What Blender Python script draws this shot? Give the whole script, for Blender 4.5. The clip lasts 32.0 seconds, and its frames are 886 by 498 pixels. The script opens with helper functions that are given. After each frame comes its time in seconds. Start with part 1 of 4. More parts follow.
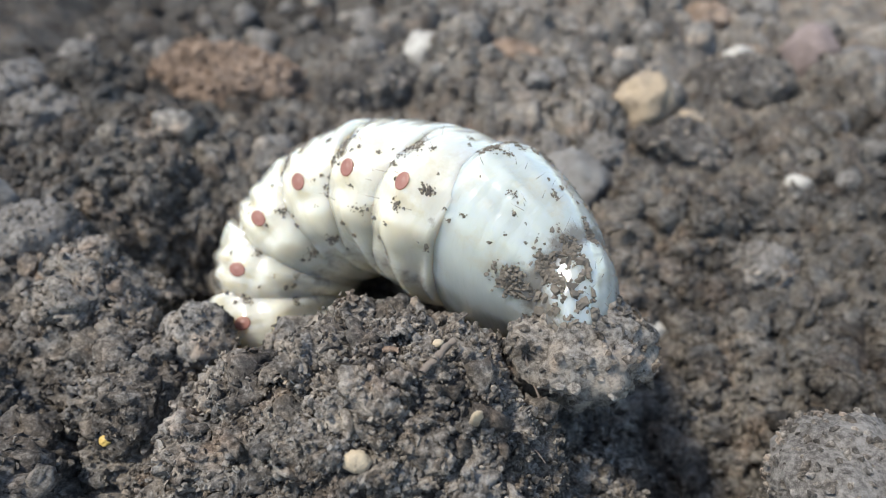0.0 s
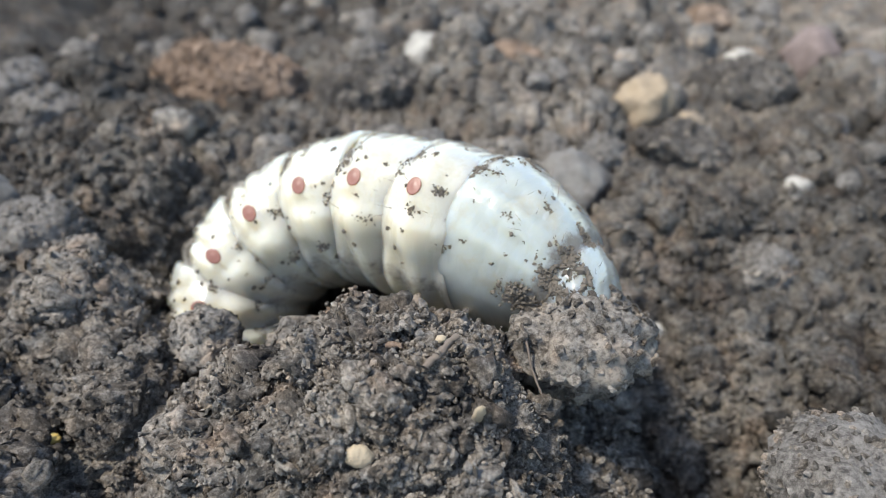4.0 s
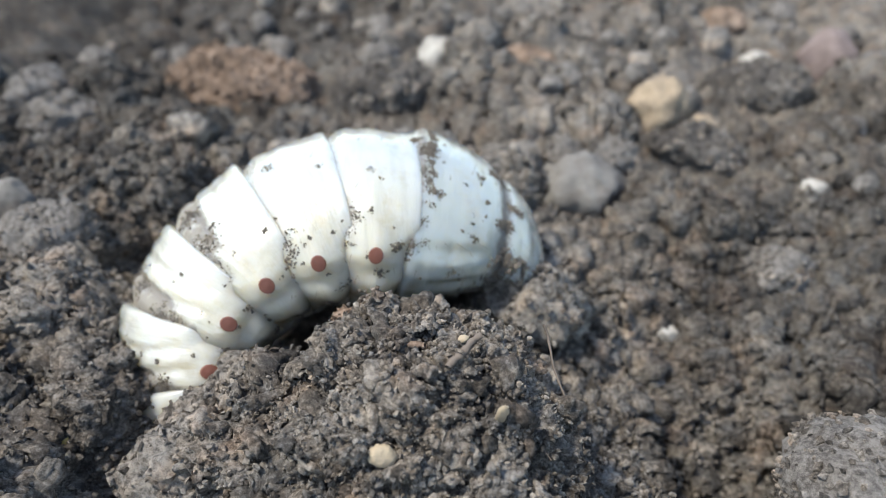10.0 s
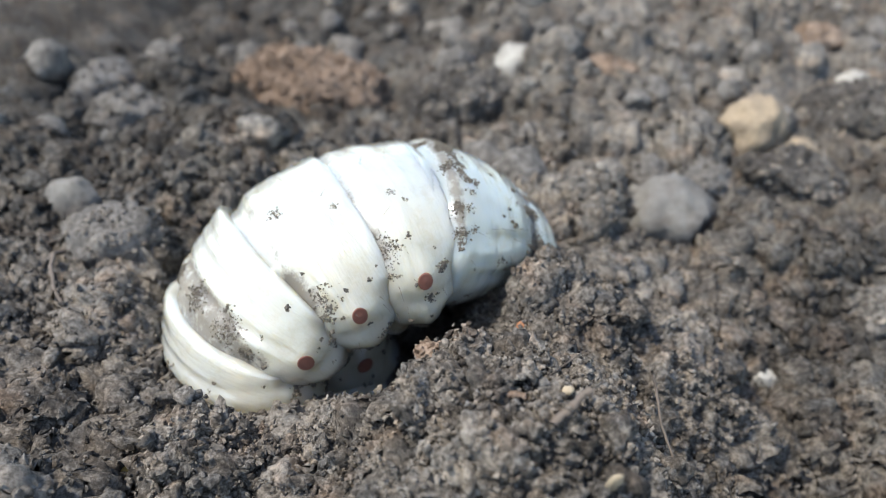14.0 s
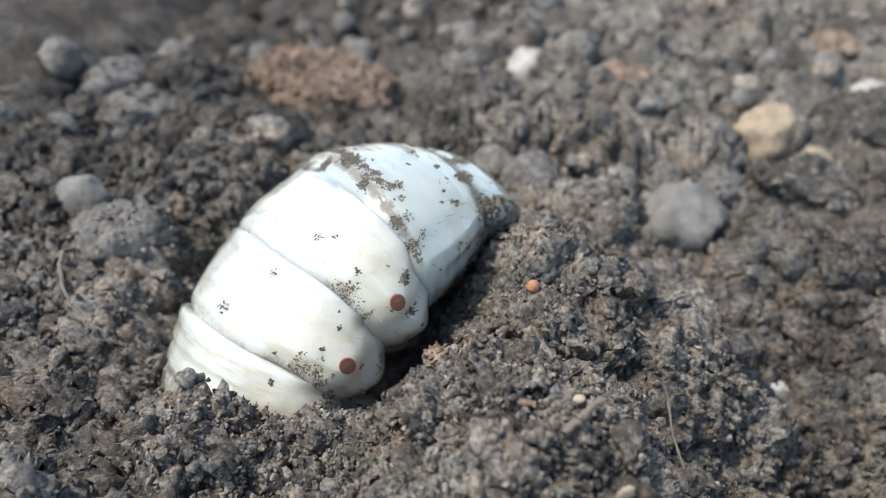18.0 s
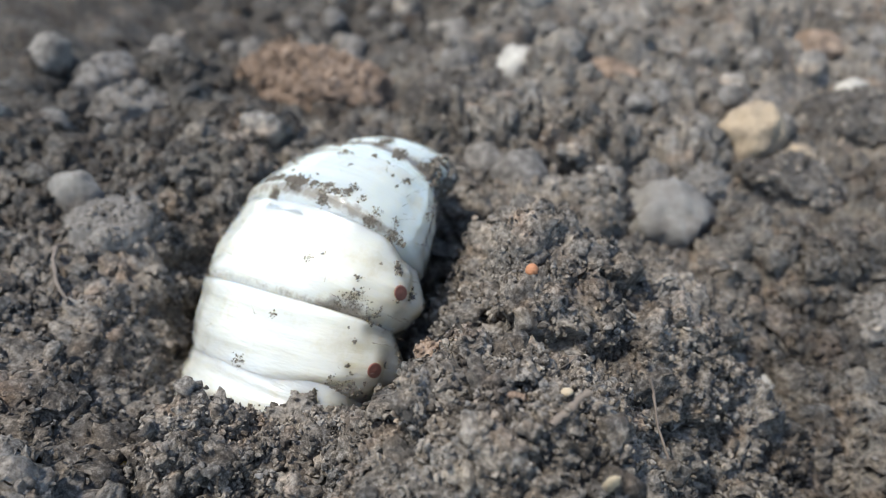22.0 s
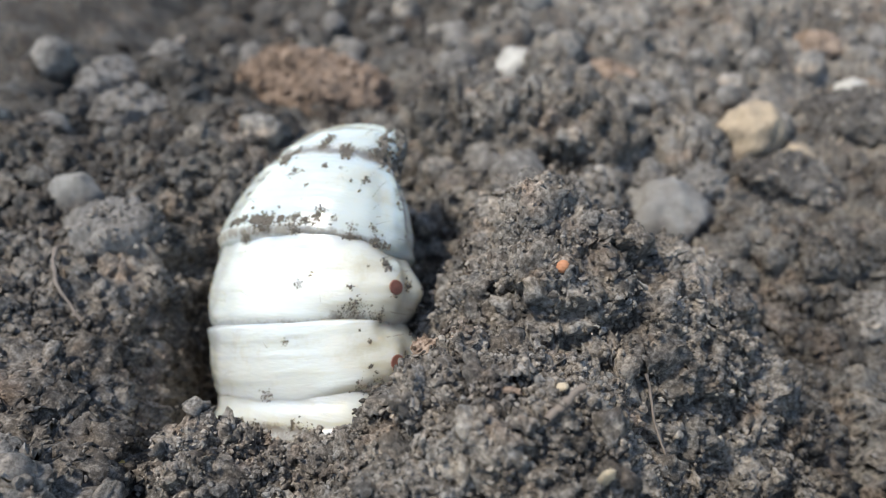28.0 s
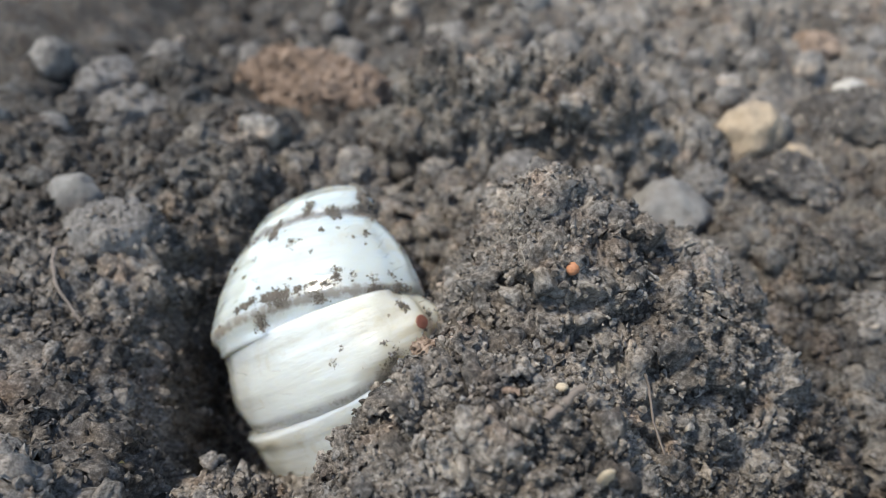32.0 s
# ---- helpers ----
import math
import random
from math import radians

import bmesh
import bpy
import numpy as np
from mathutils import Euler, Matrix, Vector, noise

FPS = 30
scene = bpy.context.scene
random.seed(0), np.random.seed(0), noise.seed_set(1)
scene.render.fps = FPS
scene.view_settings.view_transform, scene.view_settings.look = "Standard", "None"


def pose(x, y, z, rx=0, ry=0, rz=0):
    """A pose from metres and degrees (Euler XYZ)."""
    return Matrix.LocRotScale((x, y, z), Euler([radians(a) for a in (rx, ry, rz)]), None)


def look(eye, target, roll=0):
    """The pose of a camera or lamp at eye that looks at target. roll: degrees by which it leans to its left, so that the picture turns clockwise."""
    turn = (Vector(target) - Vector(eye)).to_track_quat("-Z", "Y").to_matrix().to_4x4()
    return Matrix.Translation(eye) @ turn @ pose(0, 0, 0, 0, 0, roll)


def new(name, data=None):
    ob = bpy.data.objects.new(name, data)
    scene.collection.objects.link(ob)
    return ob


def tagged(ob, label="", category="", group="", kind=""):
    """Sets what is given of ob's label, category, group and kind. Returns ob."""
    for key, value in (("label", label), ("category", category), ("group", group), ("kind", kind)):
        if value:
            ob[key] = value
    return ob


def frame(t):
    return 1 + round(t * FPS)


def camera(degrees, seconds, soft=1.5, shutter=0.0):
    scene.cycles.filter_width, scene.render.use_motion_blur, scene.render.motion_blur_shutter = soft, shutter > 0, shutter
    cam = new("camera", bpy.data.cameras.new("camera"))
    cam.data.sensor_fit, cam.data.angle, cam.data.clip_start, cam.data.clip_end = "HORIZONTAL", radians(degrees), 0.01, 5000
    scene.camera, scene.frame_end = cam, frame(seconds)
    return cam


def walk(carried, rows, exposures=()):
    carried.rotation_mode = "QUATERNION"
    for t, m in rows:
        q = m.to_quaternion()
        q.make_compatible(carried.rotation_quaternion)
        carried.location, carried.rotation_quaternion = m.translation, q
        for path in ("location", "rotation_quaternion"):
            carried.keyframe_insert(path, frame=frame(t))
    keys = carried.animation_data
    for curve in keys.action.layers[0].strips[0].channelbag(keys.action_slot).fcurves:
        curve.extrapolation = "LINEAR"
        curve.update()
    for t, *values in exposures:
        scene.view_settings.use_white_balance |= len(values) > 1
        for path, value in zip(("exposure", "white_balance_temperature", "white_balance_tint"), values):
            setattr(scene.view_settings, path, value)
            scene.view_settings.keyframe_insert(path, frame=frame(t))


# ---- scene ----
cam = camera(60.0, 32.0, soft=0.8)
cam.data.dof.use_dof = True
cam.data.dof.focus_distance = 0.045
cam.data.dof.aperture_fstop = 39.0
PATH = [
    (0.0, (-0.00039, -0.05643, 0.04074), (0.00008, 0.00034, -0.00021), -0.05),
    (1.0, (-0.00048, -0.05662, 0.04087), (0.00004, 0.00017, -0.00005), 0.18),
    (2.0, (-0.00056, -0.05669, 0.04085), (0.00002, 0.00011, -0.00006), 0.25),
    (3.0, (-0.00053, -0.05671, 0.04085), (0.00002, 0.00010, -0.00005), 0.27),
    (3.5, (-0.00034, -0.05669, 0.04060), (0.00009, 0.00022, -0.00016), 0.22),
    (5.5, (0.00000, -0.05699, 0.04009), (0.00012, 0.00022, -0.00025), 0.10),
    (6.0, (0.00000, -0.05700, 0.04000), (0.00000, 0.00030, -0.00021), 0.00),
    (7.0, (0.00038, -0.05697, 0.03965), (-0.00013, 0.00050, -0.00030), -0.33),
    (8.0, (0.00008, -0.05707, 0.04005), (-0.00040, 0.00027, -0.00012), -0.32),
    (9.0, (0.00003, -0.05714, 0.04022), (-0.00058, 0.00016, 0.00001), -0.46),
    (10.0, (0.00028, -0.05693, 0.03990), (-0.00092, 0.00049, -0.00011), -0.74),
    (10.5, (0.00008, -0.05660, 0.03967), (-0.00125, 0.00088, -0.00027), -0.73),
    (11.0, (-0.00005, -0.05615, 0.03917), (-0.00158, 0.00147, -0.00054), -0.64),
    (11.5, (-0.00013, -0.05561, 0.03861), (-0.00203, 0.00218, -0.00084), -0.71),
    (12.0, (-0.00028, -0.05473, 0.03824), (-0.00251, 0.00308, -0.00118), -0.83),
    (12.5, (-0.00079, -0.05398, 0.03832), (-0.00334, 0.00362, -0.00137), -0.80),
    (13.0, (-0.00188, -0.05339, 0.03866), (-0.00497, 0.00401, -0.00128), -0.39),
    (13.5, (-0.00280, -0.05278, 0.03892), (-0.00666, 0.00448, -0.00115), -0.06),
    (14.0, (-0.00338, -0.05247, 0.03908), (-0.00811, 0.00475, -0.00098), 0.05),
    (14.5, (-0.00388, -0.05209, 0.03919), (-0.00890, 0.00507, -0.00089), 0.51),
    (16.5, (-0.00426, -0.05175, 0.03890), (-0.00905, 0.00545, -0.00117), 1.16),
    (17.5, (-0.00377, -0.05204, 0.03895), (-0.00904, 0.00524, -0.00094), 0.74),
    (18.5, (-0.00357, -0.05210, 0.03881), (-0.00905, 0.00524, -0.00096), 0.58),
    (19.0, (-0.00356, -0.05214, 0.03889), (-0.00894, 0.00518, -0.00092), 0.67),
    (19.5, (-0.00358, -0.05244, 0.03916), (-0.00865, 0.00481, -0.00080), 0.87),
    (20.0, (-0.00363, -0.05272, 0.03933), (-0.00838, 0.00451, -0.00069), 1.05),
    (21.0, (-0.00345, -0.05277, 0.03912), (-0.00826, 0.00457, -0.00074), 0.91),
    (22.0, (-0.00368, -0.05277, 0.03943), (-0.00809, 0.00439, -0.00073), 1.26),
    (23.0, (-0.00364, -0.05292, 0.03927), (-0.00801, 0.00435, -0.00074), 1.27),
    (25.0, (-0.00355, -0.05288, 0.03926), (-0.00800, 0.00436, -0.00078), 1.19),
    (25.5, (-0.00360, -0.05291, 0.03921), (-0.00802, 0.00440, -0.00075), 1.17),
    (27.5, (-0.00328, -0.05313, 0.03911), (-0.00797, 0.00429, -0.00065), 0.86),
    (29.0, (-0.00312, -0.05320, 0.03911), (-0.00794, 0.00426, -0.00058), 0.76),
    (30.5, (-0.00308, -0.05324, 0.03906), (-0.00791, 0.00424, -0.00060), 0.72),
    (32.0, (-0.00324, -0.05320, 0.03916), (-0.00789, 0.00425, -0.00057), 0.85),
]
walk(cam, [(t, look(eye, target, roll)) for t, eye, target, roll in PATH], exposures=[(0.0, 0.83, 6680, 7), (32.0, 0.83, 6680, 7)])

# ---- light ----
world = bpy.data.worlds.new("sky")
scene.world = world
world.use_nodes = True
sky = world.node_tree.nodes.new("ShaderNodeTexSky")
sky.sky_type = "NISHITA"
sky.sun_disc = False
sky.sun_elevation = radians(62)
sky.sun_rotation = radians(-110)
background = world.node_tree.nodes["Background"]
world.node_tree.links.new(sky.outputs[0], background.inputs[0])
background.inputs[1].default_value = 0.2
sun = new("sun", bpy.data.lights.new("sun", "SUN"))
sun.data.energy = 3.2
sun.data.angle = radians(6)
sun.data.color = (1.0, 0.95, 0.88)
sun.matrix_world = look((-0.42, -0.15, 0.84), (0, 0, 0))

MM = 0.001
rng = np.random.default_rng(7)


# ---- materials ----
def shader(name):
    m = bpy.data.materials.new(name)
    m.use_nodes = True
    t = m.node_tree
    return m, t, t.nodes["Principled BSDF"], t.nodes.new, t.links.new


def soil_material(name, dark, mid, light, grain=700.0, bump=0.7, rust=0.0):
    """Crumbly soil: mottled at the size of clods, of crumbs and of single grains, with rusty patches."""
    m, t, p, node, link = shader(name)
    co = node("ShaderNodeTexCoord")
    isl = node("ShaderNodeNewGeometry")

    def noise_of(scale, detail, rough):
        n = node("ShaderNodeTexNoise")
        n.inputs["Scale"].default_value = scale
        n.inputs["Detail"].default_value = detail
        n.inputs["Roughness"].default_value = rough
        link(co.outputs["Object"], n.inputs["Vector"])
        return n.outputs["Fac"]

    def times_plus(a, k, c):
        n = node("ShaderNodeMath")
        n.operation = "MULTIPLY_ADD"
        link(a, n.inputs[0])
        n.inputs[1].default_value = k
        if isinstance(c, float):
            n.inputs[2].default_value = c
        else:
            link(c, n.inputs[2])
        return n.outputs[0]

    big, fine = noise_of(grain * 0.22, 5, 0.6), noise_of(grain * 3.4, 8, 0.75)
    value = times_plus(big, 1.2, -1.42)
    value = times_plus(fine, 2.3, value)
    value = times_plus(isl.outputs["Random Per Island"], 0.45, value)
    ramp = node("ShaderNodeValToRGB")
    ramp.color_ramp.elements[0].position, ramp.color_ramp.elements[0].color = 0.08, (*dark, 1)
    ramp.color_ramp.elements[1].position, ramp.color_ramp.elements[1].color = 0.98, (*light, 1)
    e = ramp.color_ramp.elements.new(0.48)
    e.color = (*mid, 1)
    link(value, ramp.inputs[0])
    out = ramp.outputs[0]
    if rust:
        patch = noise_of(260, 4, 0.6)
        cut = node("ShaderNodeMapRange")
        cut.inputs["From Min"].default_value, cut.inputs["From Max"].default_value = 0.54, 0.72
        cut.inputs["To Max"].default_value = rust
        link(patch, cut.inputs["Value"])
        tint = node("ShaderNodeMix")
        tint.data_type = "RGBA"
        tint.blend_type = "MULTIPLY"
        link(cut.outputs[0], tint.inputs["Factor"])
        link(out, tint.inputs["A"])
        tint.inputs["B"].default_value = (1.35, 0.92, 0.66, 1)
        out = tint.outputs["Result"]
        # each crumb leans to warm or to cool
        lean = node("ShaderNodeMapRange")
        lean.inputs["From Min"].default_value, lean.inputs["From Max"].default_value = 0.36, 0.64
        link(noise_of(640, 3, 0.55), lean.inputs["Value"])
        hue = node("ShaderNodeMix")
        hue.data_type = "RGBA"
        link(lean.outputs[0], hue.inputs["Factor"])
        hue.inputs["A"].default_value = (0.8, 0.83, 0.87, 1)
        hue.inputs["B"].default_value = (1.12, 1.06, 0.99, 1)
        both = node("ShaderNodeMix")
        both.data_type = "RGBA"
        both.blend_type = "MULTIPLY"
        both.inputs["Factor"].default_value = 1.0
        link(out, both.inputs["A"])
        link(hue.outputs["Result"], both.inputs["B"])
        out = both.outputs["Result"]
    # two stretches of the bed with painted shade: behind the bank, low side
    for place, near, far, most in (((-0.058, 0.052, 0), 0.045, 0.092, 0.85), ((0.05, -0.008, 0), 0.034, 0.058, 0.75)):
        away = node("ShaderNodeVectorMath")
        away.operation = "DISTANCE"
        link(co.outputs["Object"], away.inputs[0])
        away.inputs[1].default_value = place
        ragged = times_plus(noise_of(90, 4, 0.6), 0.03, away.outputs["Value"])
        shaded = node("ShaderNodeMapRange")
        shaded.interpolation_type = "SMOOTHSTEP"
        shaded.inputs["From Min"].default_value, shaded.inputs["From Max"].default_value = near, far
        shaded.inputs["To Min"].default_value, shaded.inputs["To Max"].default_value = most, 0.0
        link(ragged, shaded.inputs["Value"])
        wet_or_shaded = node("ShaderNodeMix")
        wet_or_shaded.data_type = "RGBA"
        wet_or_shaded.blend_type = "MULTIPLY"
        link(shaded.outputs[0], wet_or_shaded.inputs["Factor"])
        link(out, wet_or_shaded.inputs["A"])
        wet_or_shaded.inputs["B"].default_value = (0.36, 0.37, 0.38, 1)
        out = wet_or_shaded.outputs["Result"]
    link(out, p.inputs["Base Color"])
    p.inputs["Roughness"].default_value = 0.9
    p.inputs["Specular IOR Level"].default_value = 0.15
    b = node("ShaderNodeBump")
    b.inputs["Strength"].default_value = bump
    b.inputs["Distance"].default_value = 0.0006
    link(fine, b.inputs["Height"])
    link(b.outputs[0], p.inputs["Normal"])
    return m


def stone_material(name, base, dirty=0.5):
    """Weathered stone with soil ground into it."""
    m, t, p, node, link = shader(name)
    co = node("ShaderNodeTexCoord")
    cols = []
    for scale, detail in ((260, 6), (1500, 6)):
        n = node("ShaderNodeTexNoise")
        n.inputs["Scale"].default_value = scale
        n.inputs["Detail"].default_value = detail
        n.inputs["Roughness"].default_value = 0.65
        link(co.outputs["Object"], n.inputs["Vector"])
        cols.append(n.outputs["Fac"])
    one = node("ShaderNodeMix")
    one.data_type = "RGBA"
    link(cols[1], one.inputs["Factor"])
    one.inputs["A"].default_value = (*[c * 0.6 for c in base], 1)
    one.inputs["B"].default_value = (*[min(1, c * 1.4) for c in base], 1)
    cut = node("ShaderNodeMapRange")
    cut.inputs["From Min"].default_value, cut.inputs["From Max"].default_value = 0.42, 0.66
    cut.inputs["To Max"].default_value = dirty
    link(cols[0], cut.inputs["Value"])
    two = node("ShaderNodeMix")
    two.data_type = "RGBA"
    link(cut.outputs[0], two.inputs["Factor"])
    link(one.outputs["Result"], two.inputs["A"])
    two.inputs["B"].default_value = (0.07, 0.055, 0.045, 1)
    link(two.outputs["Result"], p.inputs["Base Color"])
    p.inputs["Roughness"].default_value = 0.85
    b = node("ShaderNodeBump")
    b.inputs["Strength"].default_value = 0.6
    b.inputs["Distance"].default_value = 0.0004
    link(cols[1], b.inputs["Height"])
    link(b.outputs[0], p.inputs["Normal"])
    return m


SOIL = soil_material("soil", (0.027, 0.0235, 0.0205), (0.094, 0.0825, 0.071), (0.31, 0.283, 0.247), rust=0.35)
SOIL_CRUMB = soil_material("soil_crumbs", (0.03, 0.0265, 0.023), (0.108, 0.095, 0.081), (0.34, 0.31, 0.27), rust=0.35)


def skin_material(name, cream, back, sub=0.9):
    """Taut wet skin: creamy on the flanks, paler and bluish along the back, finely wrinkled across."""
    m, t, p, node, link = shader(name)
    co = node("ShaderNodeTexCoord")
    sep = node("ShaderNodeSeparateXYZ")
    link(co.outputs["Object"], sep.inputs[0])
    n = node("ShaderNodeTexNoise")
    n.inputs["Scale"].default_value = 230
    n.inputs["Detail"].default_value = 4
    link(co.outputs["Object"], n.inputs["Vector"])
    high = node("ShaderNodeMapRange")
    high.inputs["From Min"].default_value, high.inputs["From Max"].default_value = 0.001, 0.006
    link(sep.outputs["Z"], high.inputs["Value"])
    soft = node("ShaderNodeMath")
    soft.operation = "MULTIPLY_ADD"
    soft.use_clamp = True
    link(n.outputs["Fac"], soft.inputs[0])
    soft.inputs[1].default_value = 1.6
    soft.inputs[2].default_value = -0.8
    both = node("ShaderNodeMath")
    both.operation = "ADD"
    both.use_clamp = True
    link(high.outputs[0], both.inputs[0])
    link(soft.outputs[0], both.inputs[1])
    mixc = node("ShaderNodeMix")
    mixc.data_type = "RGBA"
    link(both.outputs[0], mixc.inputs["Factor"])
    mixc.inputs["A"].default_value = (*cream, 1)
    mixc.inputs["B"].default_value = (*back, 1)
    film = node("ShaderNodeTexNoise")
    film.inputs["Scale"].default_value = 420
    film.inputs["Detail"].default_value = 7
    film.inputs["Roughness"].default_value = 0.65
    link(co.outputs["Object"], film.inputs["Vector"])
    cut = node("ShaderNodeMapRange")
    cut.inputs["From Min"].default_value, cut.inputs["From Max"].default_value = 0.54, 0.74
    cut.inputs["To Max"].default_value = 0.55
    link(film.outputs["Fac"], cut.inputs["Value"])
    stain = node("ShaderNodeMix")
    stain.data_type = "RGBA"
    link(cut.outputs[0], stain.inputs["Factor"])
    link(mixc.outputs["Result"], stain.inputs["A"])
    stain.inputs["B"].default_value = (0.36, 0.31, 0.2, 1)
    # soil smeared into the folds, broken up by its own grain
    smear = node("ShaderNodeAttribute")
    smear.attribute_name = "grime"
    grit = node("ShaderNodeTexNoise")
    grit.inputs["Scale"].default_value = 1300
    grit.inputs["Detail"].default_value = 6
    grit.inputs["Roughness"].default_value = 0.75
    link(co.outputs["Object"], grit.inputs["Vector"])
    sum_up = node("ShaderNodeMath")
    sum_up.operation = "MULTIPLY_ADD"
    link(grit.outputs["Fac"], sum_up.inputs[0])
    sum_up.inputs[1].default_value = 1.5
    link(smear.outputs["Fac"], sum_up.inputs[2])
    soiled = node("ShaderNodeMapRange")
    soiled.inputs["From Min"].default_value, soiled.inputs["From Max"].default_value = 1.08, 1.5
    soiled.inputs["To Max"].default_value = 0.88
    link(sum_up.outputs[0], soiled.inputs["Value"])
    mud = node("ShaderNodeMix")
    mud.data_type = "RGBA"
    link(soiled.outputs[0], mud.inputs["Factor"])
    link(stain.outputs["Result"], mud.inputs["A"])
    mud.inputs["B"].default_value = (0.14, 0.12, 0.095, 1)
    link(mud.outputs["Result"], p.inputs["Base Color"])
    dull = node("ShaderNodeMapRange")
    dull.inputs["To Min"].default_value, dull.inputs["To Max"].default_value = 0.24, 0.75
    link(soiled.outputs[0], dull.inputs["Value"])
    link(dull.outputs[0], p.inputs["Roughness"])
    wet_or_shaded = node("ShaderNodeMapRange")
    wet_or_shaded.inputs["To Min"].default_value, wet_or_shaded.inputs["To Max"].default_value = 1.0, 0.1
    link(soiled.outputs[0], wet_or_shaded.inputs["Value"])
    link(wet_or_shaded.outputs[0], p.inputs["Coat Weight"])
    p.inputs["Subsurface Weight"].default_value = sub
    p.inputs["Subsurface Radius"].default_value = (1.0, 0.85, 0.6)
    p.inputs["Subsurface Scale"].default_value = 0.0045
    p.inputs["Coat Roughness"].default_value = 0.06
    pull = node("ShaderNodeMapping")
    pull.inputs["Scale"].default_value = (720, 150, 150)
    link(co.outputs["Object"], pull.inputs["Vector"])
    wrinkle = node("ShaderNodeTexNoise")
    wrinkle.inputs["Scale"].default_value = 1.0
    wrinkle.inputs["Detail"].default_value = 5
    link(pull.outputs[0], wrinkle.inputs["Vector"])
    b = node("ShaderNodeBump")
    b.inputs["Strength"].default_value = 0.6
    b.inputs["Distance"].default_value = 0.0005
    link(wrinkle.outputs["Fac"], b.inputs["Height"])
    link(b.outputs[0], p.inputs["Normal"])
    link(b.outputs[0], p.inputs["Coat Normal"])
    return m


def plain_material(name, base, rough, spec=0.5):
    m, t, p, node, link = shader(name)
    co = node("ShaderNodeTexCoord")
    n = node("ShaderNodeTexNoise")
    n.inputs["Scale"].default_value = 900
    n.inputs["Detail"].default_value = 4
    link(co.outputs["Object"], n.inputs["Vector"])
    mixc = node("ShaderNodeMix")
    mixc.data_type = "RGBA"
    link(n.outputs["Fac"], mixc.inputs["Factor"])
    mixc.inputs["A"].default_value = (*[c * 0.65 for c in base], 1)
    mixc.inputs["B"].default_value = (*[min(1, c * 1.35) for c in base], 1)
    link(mixc.outputs["Result"], p.inputs["Base Color"])
    p.inputs["Roughness"].default_value = rough
    p.inputs["Specular IOR Level"].default_value = spec
    b = node("ShaderNodeBump")
    b.inputs["Strength"].default_value = 0.3
    b.inputs["Distance"].default_value = 0.0002
    link(n.outputs["Fac"], b.inputs["Height"])
    link(b.outputs[0], p.inputs["Normal"])
    return m


SKIN_DIRT = plain_material("skin_dirt", (0.105, 0.088, 0.068), 0.8)
SKIN = skin_material("grub_skin", (0.51, 0.47, 0.365), (0.45, 0.462, 0.425))
SKIN_GREY = skin_material("grub_rear_skin", (0.37, 0.39, 0.35), (0.385, 0.408, 0.38))


PALE_STONE = stone_material("pale_stone", (0.36, 0.34, 0.3), 0.6)
GOLD_STONE = stone_material("yellowish_stone", (0.3, 0.232, 0.155), 0.75)
GREY_PEBBLE = stone_material("grey_pebble", (0.165, 0.155, 0.138), 0.8)
GREY_STONE = stone_material("grey_stone", (0.12, 0.112, 0.104), 0.75)
PINK_STONE = stone_material("pinkish_stone", (0.19, 0.145, 0.13), 0.7)
RUST = soil_material("rust_brown_clod", (0.08, 0.056, 0.04), (0.2, 0.14, 0.1), (0.34, 0.26, 0.2))
DARK_CLOD = soil_material("dark_clod", (0.034, 0.03, 0.027), (0.086, 0.077, 0.069), (0.23, 0.212, 0.19))
STRAW = stone_material("straw", (0.38, 0.31, 0.21), 0.55)
ROOT = plain_material("dry_root", (0.12, 0.095, 0.075), 0.8)
ORANGE = plain_material("orange_grain", (0.3, 0.13, 0.06), 0.75)
YELLOW = plain_material("yellow_grain", (0.42, 0.29, 0.08), 0.6)


